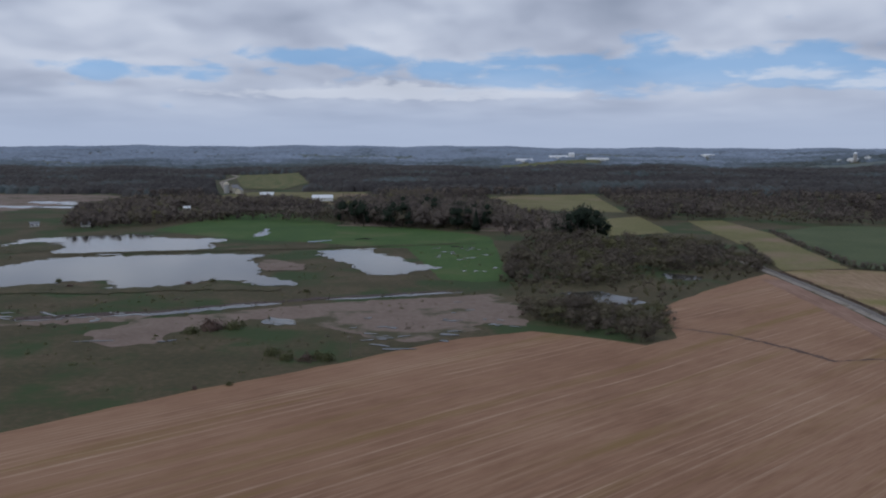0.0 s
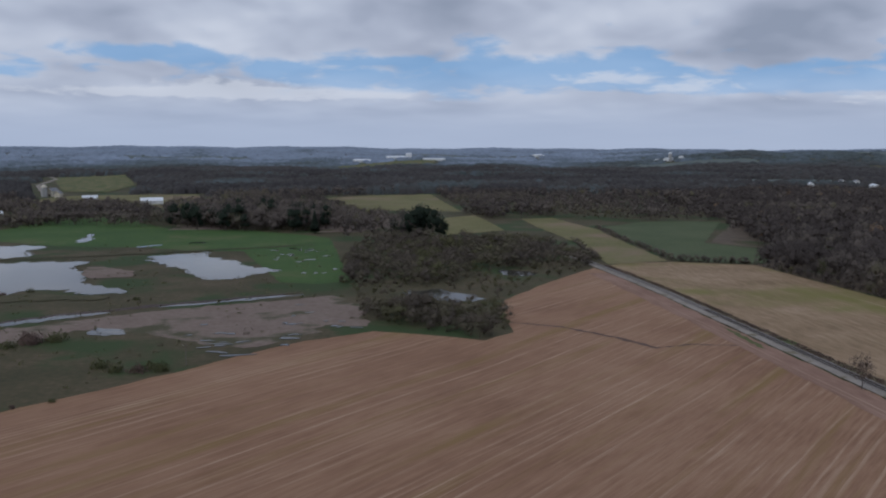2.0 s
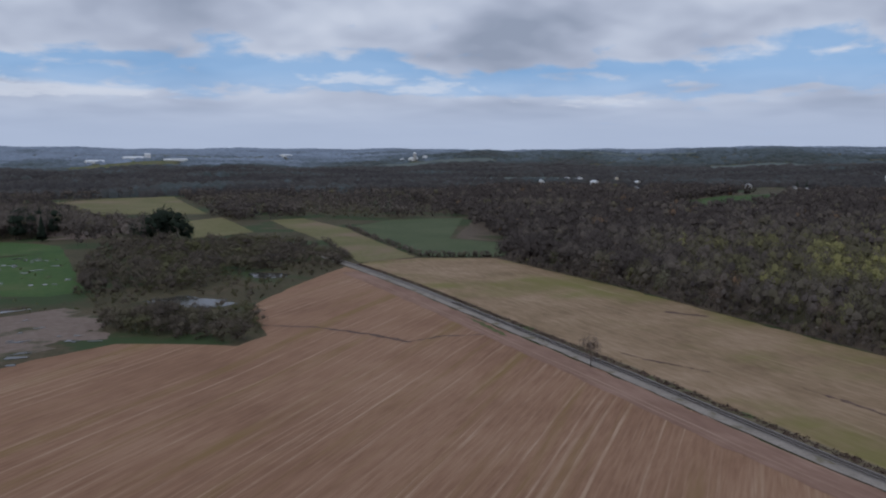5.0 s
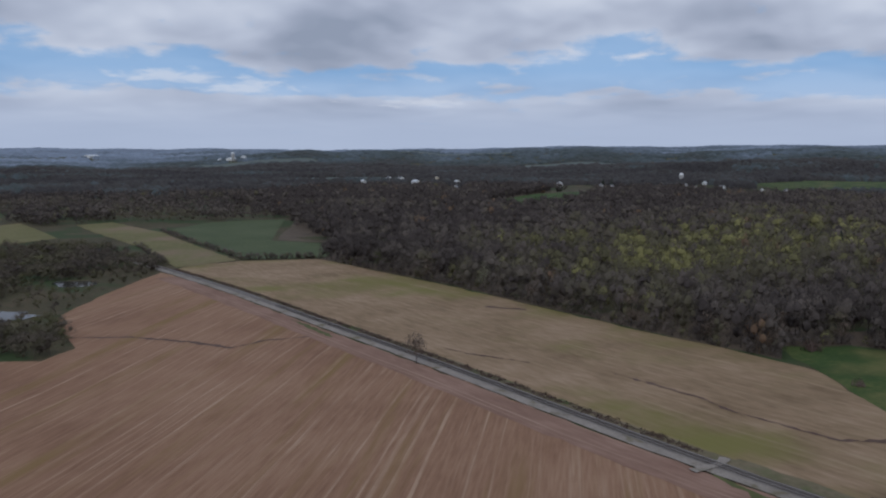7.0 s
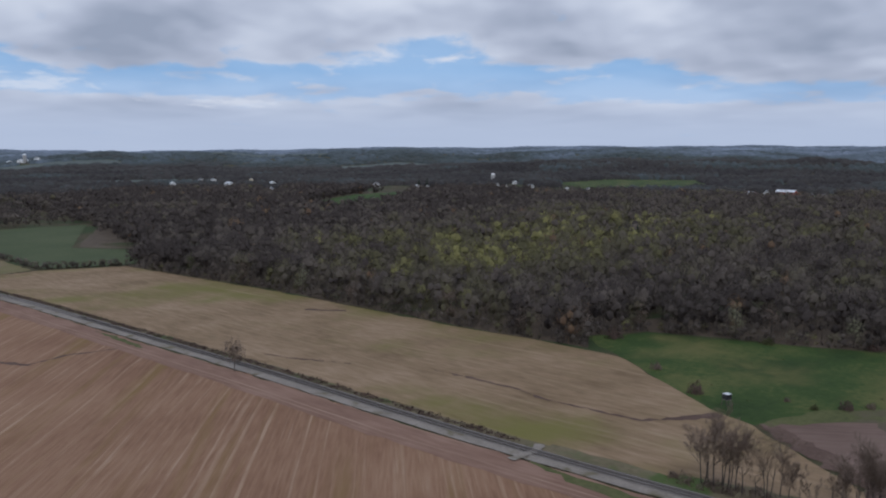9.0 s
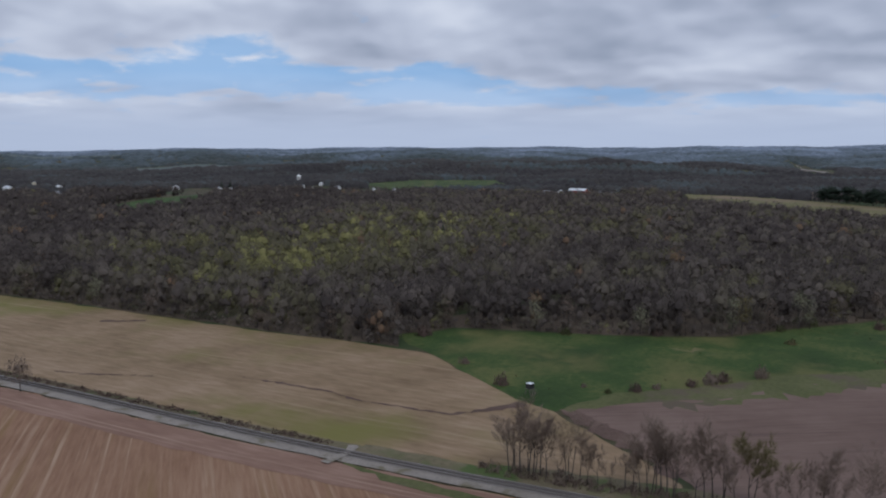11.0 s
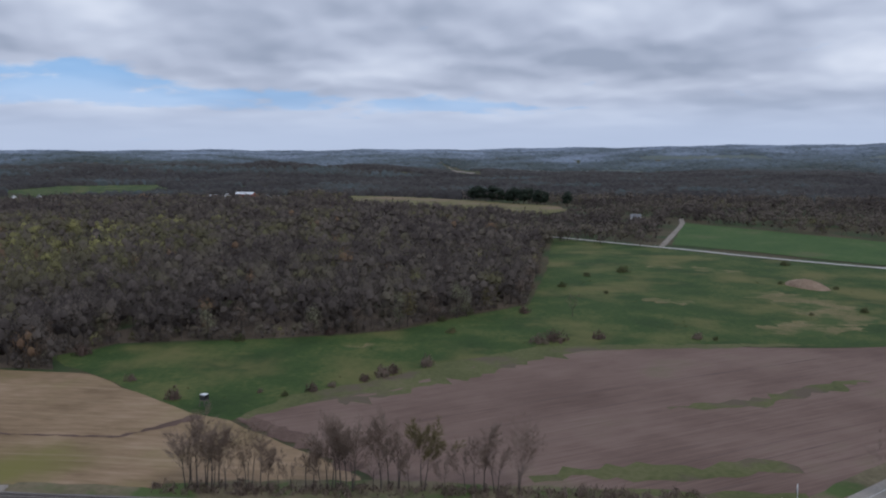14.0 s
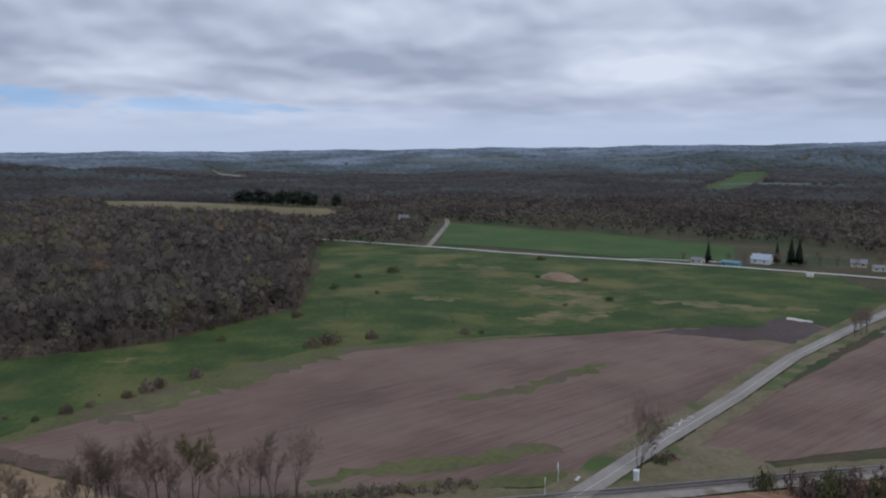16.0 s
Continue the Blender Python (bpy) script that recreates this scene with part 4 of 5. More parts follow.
woodland("wood_fringe", "brown saplings and brambles along the wood's edge", NEAR, fringe[:, 0], fringe[:, 1], rng.uniform(1.5, 6.0, len(fringe)), np.full(len(fringe), 1.2), M["wood"], np.clip(rng.normal(0.22, 0.12, len(fringe)), 0, 0.6), rng, "brush")
hx = np.r_[np.linspace(268, 238, 70), np.linspace(215, 192, 40), np.linspace(237, 276, 40)] + rng.normal(0, 1.2, 150)
hy = np.r_[np.linspace(690, 482, 70), np.linspace(600, 490, 40), np.linspace(482, 458, 40)]
woodland("hedge", "dark hedge between the hay fields", MIDDLE, hx, hy, rng.uniform(2, 5, 150), np.full(150, 1.4), M["wood"], rng.uniform(0.05, 0.4, 150), rng, "hedge")
THICKET_A = [(97, 367), (86, 307), (70, 297), (58, 310), (33, 345), (34, 362), (60, 362), (80, 352), (94, 350)]
THICKET_B = [(38, 520), (55, 590), (82, 650), (125, 615), (168, 600), (188, 555), (192, 498), (176, 466), (150, 470), (140, 462), (110, 470), (90, 425), (50, 425), (32, 440)]
for outline, lo, hi, gap, label in ((THICKET_A, 4.5, 8.5, 4.4, "dark bare thicket at the field corner"), (THICKET_B, 4.5, 9.5, 5.4, "brown and olive swamp thicket")):
    x, y = scatter(outline, gap, rng)
    ok = rng.rand(len(x)) < 0.55 + 0.6 * field_noise(x, y, 1 / 18) + 0.35
    x, y = x[ok], y[ok]
    tall = rng.uniform(lo, hi, len(x)) * (0.95 + 0.55 * field_noise(x, y, 1 / 22))
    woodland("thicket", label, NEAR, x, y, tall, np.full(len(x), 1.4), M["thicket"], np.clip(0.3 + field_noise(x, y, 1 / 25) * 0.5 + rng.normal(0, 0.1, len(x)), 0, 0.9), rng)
MARSH_SCRUB = [(30, 440), (90, 425), (110, 470), (150, 470), (176, 462), (123, 408), (97, 370), (60, 365), (34, 372)]
x, y = scatter(MARSH_SCRUB, 7.0, rng, [[(115, 448), (123, 468), (144, 455), (138, 432), (121, 430)], [(53, 401), (73, 413), (97, 392), (96, 368), (77, 365), (62, 378)]])
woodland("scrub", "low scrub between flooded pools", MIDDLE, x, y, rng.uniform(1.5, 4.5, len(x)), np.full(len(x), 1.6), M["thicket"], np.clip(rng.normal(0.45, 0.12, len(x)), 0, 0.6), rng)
for outline, label in (([(-320, 710), (-283, 724), (-197, 809), (-216, 915), (-284, 1053), (-375, 1053), (-394, 915)], "grey-brown bare trees behind the ponds"), ([(-222, 940), (-161, 915), (-126, 841), (-137, 957), (-204, 1074), (-256, 1053)], "grey-brown trees by the farm"),
                       ([(-98, 796), (-41, 730), (26, 690), (43, 750), (39, 891), (-53, 940), (-111, 907)], "mixed bare and evergreen grove"), ([(205, 640), (216, 760), (222, 820), (235, 900), (200, 880), (192, 700)], "bare trees along the railway"),
                       ([(30, 800), (80, 850), (95, 760), (60, 690)], "bare trees beyond the thicket"), ([(264, 690), (276, 705), (262, 810), (300, 900), (240, 880), (268, 800)], "hedge of bare trees")):
    x, y = scatter(outline, 8.0, rng)
    ok = ~hidden_lawn(x, y) & ~(before_field(x, y) & (x > 0))
    x, y = x[ok], y[ok]
    woodland("grove", label, MIDDLE, x, y, rng.uniform(13, 21, len(x)) if label.startswith("mixed") else rng.uniform(7, 14, len(x)), np.full(len(x), 1.2), M["wood"], np.clip(rng.normal(0.2, 0.1, len(x)), 0, 0.6), rng)

g = np.random.RandomState(31)
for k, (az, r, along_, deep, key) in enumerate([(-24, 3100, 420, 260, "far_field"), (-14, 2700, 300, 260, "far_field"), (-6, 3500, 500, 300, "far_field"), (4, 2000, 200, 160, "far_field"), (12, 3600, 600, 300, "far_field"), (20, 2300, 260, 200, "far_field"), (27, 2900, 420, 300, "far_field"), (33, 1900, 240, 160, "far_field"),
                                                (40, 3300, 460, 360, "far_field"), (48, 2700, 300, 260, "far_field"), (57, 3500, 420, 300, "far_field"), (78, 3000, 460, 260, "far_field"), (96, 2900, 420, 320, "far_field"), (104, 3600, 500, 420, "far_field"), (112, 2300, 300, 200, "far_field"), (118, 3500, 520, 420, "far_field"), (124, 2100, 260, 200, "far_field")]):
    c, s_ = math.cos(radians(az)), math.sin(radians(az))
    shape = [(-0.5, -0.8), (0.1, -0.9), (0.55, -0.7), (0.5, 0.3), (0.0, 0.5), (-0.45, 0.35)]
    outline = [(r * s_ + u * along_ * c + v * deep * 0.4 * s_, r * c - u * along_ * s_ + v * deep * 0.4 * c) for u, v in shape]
    sheet("field", outline, 1.0, M[key], "pale field among the far woods, haze in its colour", "field", 60, 30, 6, 200 + k)
    FIELDS.append(outline)


def spread(lo, hi, gap, seed):
    g = np.random.RandomState(seed)
    n = int(0.5 * radians(174) * (hi * hi - lo * lo) / (gap * gap))
    r = np.sqrt(g.uniform(lo * lo, hi * hi, n))
    a = np.radians(g.uniform(-36, 138, n))
    x, y = r * np.sin(a), r * np.cos(a)
    ok = ~inside(WOOD, x, y) & ~hidden_lawn(x, y)
    ok &= ~before_field(x, y)
    return x[ok], y[ok], r[ok]


x, y, r = spread(640, 1250, 11.5, 3)
woodland("woods", "grey-brown woods between the fields", SPARSE, x, y, rng.uniform(9, 15, len(x)), np.full(len(x), 1.1), M["wood"], np.clip(0.15 + 0.3 * field_noise(x, y, 1 / 120) + rng.normal(0, 0.07, len(x)), 0, 0.7), rng)
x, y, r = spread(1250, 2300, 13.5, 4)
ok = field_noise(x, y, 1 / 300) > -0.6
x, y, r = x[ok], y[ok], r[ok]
woodland("far_woods", "dark grey woods beyond the valley", CANOPY, x, y, rng.uniform(7, 13, len(x)), np.full(len(x), 0.9), M["hazed_wood"], np.clip(0.2 + 0.55 * field_noise(x, y, 1 / 170) + rng.normal(0, 0.08, len(x)), 0, 0.6), rng)
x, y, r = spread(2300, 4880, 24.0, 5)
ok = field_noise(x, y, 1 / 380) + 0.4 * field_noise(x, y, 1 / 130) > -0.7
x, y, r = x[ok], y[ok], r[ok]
# tint climbs with distance, and more on the left, painting haze over the hills
woodland("hill_woods", "woods on the low hills at the horizon, blue-grey haze in their colour", DISTANT, x, y, rng.uniform(6, 11, len(x)), np.full(len(x), 1.9), M["hazed_wood"], np.clip(np.interp(r, [2300, 2600, 2800, 3600, 4700], [0.12, 0.25, 0.55, 0.82, 1.0]) + 0.2 * (1 - smooth(16, 28, np.degrees(np.arctan2(x, y)))) * smooth(2300, 2600, r) + 0.32 * field_noise(x, y, 1 / 240) + rng.normal(0, 0.04, len(x)), 0.2, 1), rng)


# ---- parts ----
def part(name, bm, mat, parent=None, label=""):
    """Links a bmesh as one mesh object, under a thing or a part."""
    me = bpy.data.meshes.new(name)
    bm.to_mesh(me)
    bm.free()
    me.materials.append(mat)
    ob = new(name, me)
    ob.parent = parent
    return tagged(ob, label)


def thing(name, x, y, turn, label, category, group="", z=0.0):
    ob = new(name)
    ob.matrix_basis = pose(x, y, float(height(x, y)) + z, 0, 0, -turn)
    return tagged(ob, label, category, group)


def box(bm, cx, cy, cz, sx, sy, sz):
    m = Matrix.Translation((cx, cy, cz)) @ Matrix.Diagonal((sx, sy, sz, 1))
    bmesh.ops.create_cube(bm, size=1, matrix=m)
    return bm


def boxes(*rows):
    bm = bmesh.new()
    for r in rows:
        box(bm, *r)
    return bm


def rod(bm, a, b, r0, r1, sides=6):
    """A tapered round bar from a to b."""
    a, b = Vector(a), Vector(b)
    q = (b - a).to_track_quat("Z", "Y")
    rings = []
    for p, r in ((a, r0), (b, r1)):
        rings.append([bm.verts.new(p + q @ Vector((r * math.cos(6.2832 * k / sides), r * math.sin(6.2832 * k / sides), 0))) for k in range(sides)])
    for k in range(sides):
        n = (k + 1) % sides
        bm.faces.new((rings[0][k], rings[0][n], rings[1][n], rings[1][k]))
    bm.faces.new(rings[1])
    bm.faces.new(rings[0][::-1])
    return bm


def gable(bm, w, l, h, rise):
    """Walls with two gables, w across the ridge and l along it."""
    v = [bm.verts.new(p) for p in ((-w / 2, -l / 2, 0), (w / 2, -l / 2, 0), (w / 2, l / 2, 0), (-w / 2, l / 2, 0), (-w / 2, -l / 2, h), (w / 2, -l / 2, h), (w / 2, l / 2, h), (-w / 2, l / 2, h), (0, -l / 2, h + rise), (0, l / 2, h + rise))]
    for f in ((0, 1, 5, 8, 4), (2, 3, 7, 9, 6), (1, 2, 6, 5), (3, 0, 4, 7), (3, 2, 1, 0)):
        bm.faces.new([v[i] for i in f])
    return bm


def house(x, y, turn, w, l, h, rise, wall, roof, label, category="house", windows=3, chimney=False, big_door=False, name="house"):
    """A gabled building: walls, two roof slabs, door, windows with frames."""
    ob = thing(name, x, y, turn, label, category)
    part("wall", gable(bmesh.new(), w, l, h, rise), M[wall], ob)
    bm = bmesh.new()
    slope = math.hypot(w / 2, rise)
    for s in (-1, 1):
        m = Matrix.Translation((s * (w / 4 + 0.15), 0, h + rise / 2 + 0.02)) @ Matrix.Rotation(s * math.atan2(rise, w / 2), 4, "Y") @ Matrix.Diagonal((slope + 0.6, l + 0.8, 0.18, 1))
        bmesh.ops.create_cube(bm, size=1, matrix=m)
    part("roof", bm, M[roof], ob)
    dw = w * 0.4 if big_door else 1.0
    dh = min(h * 0.85, 3.6 if big_door else 2.1)
    part("door", boxes((0, -l / 2 - 0.04, dh / 2, dw, 0.08, dh)), M["timber"], ob)
    for k in range(windows):
        yy = -l / 2 + l * (k + 0.5) / windows
        for s in (-1, 1):
            win = part("window", boxes((s * (w / 2 + 0.03), yy, h * 0.58, 0.06, 1.2, 1.4)), M["white"], ob)
            part("pane", boxes((s * (w / 2 + 0.06), yy, h * 0.58, 0.03, 1.0, 1.2)), M["pane"], win)
    if chimney:
        part("chimney", boxes((w * 0.15, l * 0.2, h + rise + 0.3, 0.7, 0.7, 1.6)), M["concrete"], ob)
    return ob


# ---- railway ----
def along(line, a, b, step):
    p = np.asarray(line, float)
    ys = np.arange(a, b, step)
    return np.c_[np.interp(ys, p[:, 1], p[:, 0]), ys]


def railway():
    ob = thing("railway_track", 0, 0, 0, "single railway track on tarred wooden sleepers", "railway")
    ob.matrix_basis = Matrix.Identity(4)
    path = along(RAIL, -240, 620, 6.0)
    for s in (-0.76, 0.76):
        side = beside(path, s)
        bm = bmesh.new()
        rings = []
        for (px, py) in side:
            z = float(height(px, py)) + 0.56
            rings.append([bm.verts.new((px + dx, py, z + dz)) for dx, dz in ((-0.07, -0.12), (0.07, -0.12), (0.05, 0.06), (-0.05, 0.06))])
        for a, b in zip(rings, rings[1:]):
            for k in range(4):
                bm.faces.new((a[k], a[(k + 1) % 4], b[(k + 1) % 4], b[k]))
        part("rail", bm, M["steel"], ob, "worn steel rail")
    base = np.array([(sx * 1.3, sy * 0.12, sz * 0.09) for sz in (-1, 1) for sx, sy in ((-1, -1), (1, -1), (1, 1), (-1, 1))])
    faces = np.array([(4, 5, 6, 7), (0, 1, 5, 4), (1, 2, 6, 5), (2, 3, 7, 6), (3, 0, 4, 7)])
    first = None
    for px, py in along(RAIL, -20, 165, 0.62):
        if first is None:
            one = first = link_mesh("sleeper", base, faces, M["sleeper"], ob)
        else:
            one = new("sleeper", first.data)
            one.parent = ob
        one.location = (px, py, float(height(px, py)) + 0.38)
    ties = np.vstack([along(RAIL, -130, -20.3, 0.62), along(RAIL, 165.3, 330, 0.62)])
    v = np.vstack([base + (px, py, float(height(px, py)) + 0.38) for px, py in ties])
    f = np.vstack([faces + 8 * k for k in range(len(ties))])
    tagged(link_mesh("sleeper", v, f, M["sleeper"], ob), "dark tarred sleepers further off", kind="stuff")


railway()


def paint(name, outline, lift=0.475):
    v = np.asarray(outline, float)
    bm = bmesh.new()
    bm.faces.new([bm.verts.new((a, b, float(height(a, b)) + lift)) for a, b in v])
    bm.normal_update()
    for f in bm.faces:
        if f.normal.z < 0:
            f.normal_flip()
    return part(name, bm, M["road_paint"], road)


mid = beside(ROAD, 0.1)
for a, b in zip(mid[1:-1], mid[2:]):
    n = 6
    for k in range(n):
        p, q = a + (b - a) * k / n, a + (b - a) * (k + 1) / n
        paint("centre_line", band([p, q], 0.09))
U2 = np.array((182.0, -92.0))
D2 = np.array((32.0, -41.0)) / math.hypot(32, 41)
S2 = np.array((-D2[1], D2[0]))
for c in (14.0, 26.0):
    paint("stop_bar", band([U2 + D2 * c + S2 * 0.3, U2 + D2 * c + S2 * 2.2], 0.25))
for s in (-1, 1):
    paint("crossing_mark", band([U2 + D2 * (20 - 3 * s) + S2 * 0.4, U2 + D2 * (20 + 3 * s) + S2 * 2.2], 0.14))
paint("stop_bar", band([np.array((164.5, -66.0)), np.array((166.6, -67.6))], 0.35))


# ---- trees that stand alone ----
def bare_tree(seed, tall, stems, twig_mat, lean=0.12, twigs=520, label="bare tree", spread=0.55):
    """Stems that fork upwards, and a haze of fine twigs: a trunk part and a crown part."""
    g = np.random.RandomState(seed)
    bm = bmesh.new()
    tips, segs = [], []

    def limb(p, way, length, r, depth):
        steps = 3 if depth < 2 else 2
        for k in range(steps):
            way = (way + Vector(g.normal(0, 0.05 if depth == 0 else 0.10, 3)) + Vector((0, 0, 0.10))).normalized()
            q = p + way * (length / steps)
            r2 = r * (0.8 if k < steps - 1 else 0.62)
            rod(bm, p, q, r, r2, 5 if depth == 0 else 3)
            if depth > 0:
                segs.append((p, q, way))
            if depth < 3 and (depth > 0 or k > 0):
                for _ in range(2 if depth < 2 else 3):
                    side = Vector(g.normal(0, 1, 3))
                    side = (side - way * side.dot(way)).normalized()
                    limb(q, (way + side * g.uniform(0.4, spread + 0.3)).normalized(), length * g.uniform(0.42, 0.62), r2 * 0.55, depth + 1)
            p, r = q, r2
        tips.append((p, way, length))
    for s in range(stems):
        a = g.rand() * 6.28
        foot = Vector((math.cos(a), math.sin(a), 0)) * (0.5 * (stems > 1))
        limb(foot - Vector((0, 0, 0.2)), Vector((math.cos(a) * lean, math.sin(a) * lean, 1)).normalized(), tall * g.uniform(0.62, 0.72), 0.021 * tall / (1 + 0.25 * (stems - 1)), 0)
    hi = max(p.z for p, _, _ in tips)
    ob = new("tree")
    tagged(ob, label, "tree")
    tr = part("trunk", bm, M["bark"], ob)
    tv = []
    for k in range(twigs):
        p, q, way = segs[g.randint(len(segs))]
        d = (way * 0.8 + Vector(g.normal(0, 0.6, 3)) + Vector((0, 0, 0.35))).normalized() * g.uniform(0.04, 0.11) * tall
        c = p.lerp(q, g.rand())
        side = d.orthogonal().normalized() * g.uniform(0.015, 0.036)
        tv += [c - side, c + side, c + d]
    link_mesh("crown", [tuple(v) for v in tv], np.arange(len(tv)).reshape(-1, 3), twig_mat, ob)
    for o in (tr, ob.children[-1]):
        o.scale = (tall / hi,) * 3
    return ob


def place(ob, x, y, turn, size=1.0, label=""):
    c = copy_thing(ob, pose(x, y, float(height(x, y)), 0, 0, turn))
    c.scale = (size,) * 3
    if label:
        tagged(c, label)
    return c


TREES = [bare_tree(11, 12.5, 2, M["twigs"], 0.10, 2300, "slender bare tree with upright forked stems"), bare_tree(12, 13.0, 1, M["twigs"], 0.05, 2000, "tall bare tree beside the railway"), bare_tree(13, 12.0, 3, M["twigs"], 0.14, 2900, "bare tree with several leaning stems"),
         bare_tree(14, 11.0, 1, M["twigs"], 0.08, 1600, "thin bare tree beside the railway"), bare_tree(15, 13.0, 2, M["buds"], 0.16, 5200, "tree in olive bud beside the railway", 0.8), bare_tree(16, 13.0, 4, M["twigs"], 0.22, 3600, "spreading bare tree with fanned stems")]
ROW = [(62.5, 0, 1.0), (60, 1, 1.05), (58.7, 0, 0.95), (57, 2, 1.05), (54, 3, 0.95), (49, 2, 1.05), (47, 3, 0.85), (43, 3, 0.6), (40, 3, 0.5), (37, 1, 0.8), (34, 3, 0.75), (32, 0, 0.95), (30, 1, 1.0), (27.5, 2, 1.08), (23, 3, 0.8), (20, 1, 1.0), (18, 0, 1.02), (12.5, 4, 1.0), (4, 3, 0.8), (0, 1, 0.95), (-2.5, 0, 0.8), (-7, 5, 0.95), (61.3, 3, 0.9), (55.6, 1, 0.85), (51.5, 3, 0.7), (45, 1, 0.6), (35.6, 1, 0.7), (31, 3, 1.0), (28.8, 1, 0.95), (21.5, 1, 0.9), (15.5, 3, 0.7), (8, 3, 0.6), (2, 1, 0.75)]
g = np.random.RandomState(3)
for k, (yy, kind, size) in enumerate(ROW):
    c = place(TREES[kind], 168.5 + g.uniform(-1.0, 1.0), yy, g.uniform(0, 360), size)
    tagged(c, group="trees along the railway")
place(TREES[5], 168.5, -82.5, 30, 0.98, "bare tree at the road crossing")
place(TREES[3], 171.5, -87, 80, 0.5, "small bare tree at the road crossing")
for a, b, s in ((277, -224, 0.75), (280, -229, 0.8), (283, -234, 0.7)):
    place(TREES[2], a, b, a * 7 % 360, s, "bare tree beside the asphalt road")
place(TREES[3], 358, -37, 120, 0.75, "small bare tree in the pasture")
for o in TREES[:]:
    bpy.data.objects.remove(o.children[0])
    bpy.data.objects.remove(o.children[0])
    bpy.data.objects.remove(o)


def shrub_mesh(seed, n=420, flat=0.8, coarse=1.0):
    """A rounded tangle of twigs on a few short stems, one unit high."""
    q = np.random.RandomState(seed)
    p = q.normal(size=(n, 3))
    p /= np.linalg.norm(p, axis=1)[:, None]
    p *= (q.rand(n) ** 0.4)[:, None]
    lump = 1 + 0.22 * np.sin(3 * np.arctan2(p[:, 0], p[:, 1]) + q.rand() * 6) + 0.15 * np.sin(7 * p[:, 0])
    c = np.c_[p[:, 0] * 0.62 * lump, p[:, 1] * 0.62 * lump, np.abs(p[:, 2]) * 0.9 * flat * lump]
    return rounded(c[:, None, :] + q.normal(0, 1, (n, 3, 3)) * (0.04 * coarse, 0.04 * coarse, 0.10 * coarse), -0.1)


def shrub(seed, x, y, tall, wide, mat, label, group=""):
    ob = thing("shrub", x, y, seed * 37 % 360, label, "shrub", group)
    t, n = shrub_mesh(seed)
    t = t.reshape(-1, 3) * (tall * wide, tall * wide, tall)
    link_mesh("crown", t, np.arange(len(t)).reshape(-1, 3), mat, ob, normals=n.reshape(-1, 3))
    bm = bmesh.new()
    for k in range(4):
        a = k * 1.57 + seed
        rod(bm, (0, 0, -0.1), (math.cos(a) * tall * wide * 0.35, math.sin(a) * tall * wide * 0.35, tall * 0.6), 0.07, 0.02, 4)
    part("stem", bm, M["bark"], ob)
    return ob


SHRUBS = [(250, 109, 3, 1, 1), (232, 89, 4.5, 0.8, 1), (237, 58, 2, 1, 0), (242, 51, 3.5, 0.9, 1), (247, 46, 2.2, 1, 1), (254, 37, 3, 1.1, 1), (259, 32, 5, 1.0, 1), (263, 29, 4, 0.9, 1), (272, 19, 5, 0.8, 1), (311, -26, 5.5, 1.3, 1), (307, -20, 4.5, 1.2, 1), (316, -43, 4, 1.1, 1),
          (362, 7, 4, 1, 0), (365, -17, 4.5, 1, 1), (318, -80, 3.5, 1.0, 1), (316, -86, 2, 1, 0), (377, -167, 3.5, 0.9, 0), (369, -141, 2, 0.9, 0), (479, -57, 3, 1.3, 0), (495, -80, 5, 1.3, 0), (530, -185, 3.5, 1.4, 0), (323, 13, 2.5, 1.4, 2), (240, 66, 1.6, 1, 1), (282, 140, 5, 1.1, 1),
          (306, 92, 3.5, 1.3, 0), (318, 60, 4, 1.1, 1), (345, 18, 3.5, 1, 0), (440, -40, 3.5, 1.2, 0), (420, -60, 2.2, 1, 0)]
for k, (a, b, tall, wide, kind) in enumerate(SHRUBS):
    shrub(k + 1, a, b, tall, wide, M[("brush", "twigs", "buds")[0 if kind == 1 and k % 2 else (1 if kind == 1 else (2 if kind == 2 else 0))]] if kind else M["olive"], ("dark olive low shrub in the pasture", "bare red-brown shrub at the pasture edge", "yellow-green budding shrub by the wood")[kind], "pasture shrubs")
for k, (a, b, tall, wide) in enumerate([(-88, 319, 5, 1.5), (-95, 314, 3.5, 1.5), (-81, 322, 4.5, 1.5), (-91, 325, 4, 1.6), (-58, 279, 4, 1.1), (-52, 274, 3.2, 1.6), (-45, 272, 3.2, 1.6), (-38, 272, 3.8, 1.3), (-42, 276, 3, 1.6), (-72, 239, 1.6, 0.9), (-63, 243, 1.8, 1.1), (-200, 436, 2.2, 1.5), (-187, 419, 2, 1.6), (-66, 404, 2, 1.6), (-120, 436, 2.4, 1.5), (-130, 428, 2.2, 1.6)]):
    shrub(k + 60, a, b, tall, wide, M["olive"] if k % 3 else M["brush"], "dark willow shrub on marshy ground", "marsh shrubs")
for k, (a, b, tall, wide) in enumerate([(152, -103, 6, 0.7), (147, -109, 6.5, 0.9), (144, -112, 7, 0.9), (143, -117, 7.5, 0.9), (140, -121, 7, 1.0), (143, -126, 7.5, 0.9), (148, -117, 6, 0.9), (138, -128, 7, 1), (171, -89, 2.4, 1.6), (173, -92, 2.2, 1.8)]):
    shrub(k + 90, a, b, tall, wide, M["brush"] if k % 2 else M["olive"], "dark olive-brown overgrown bush by the rails", "bushes by the rails")
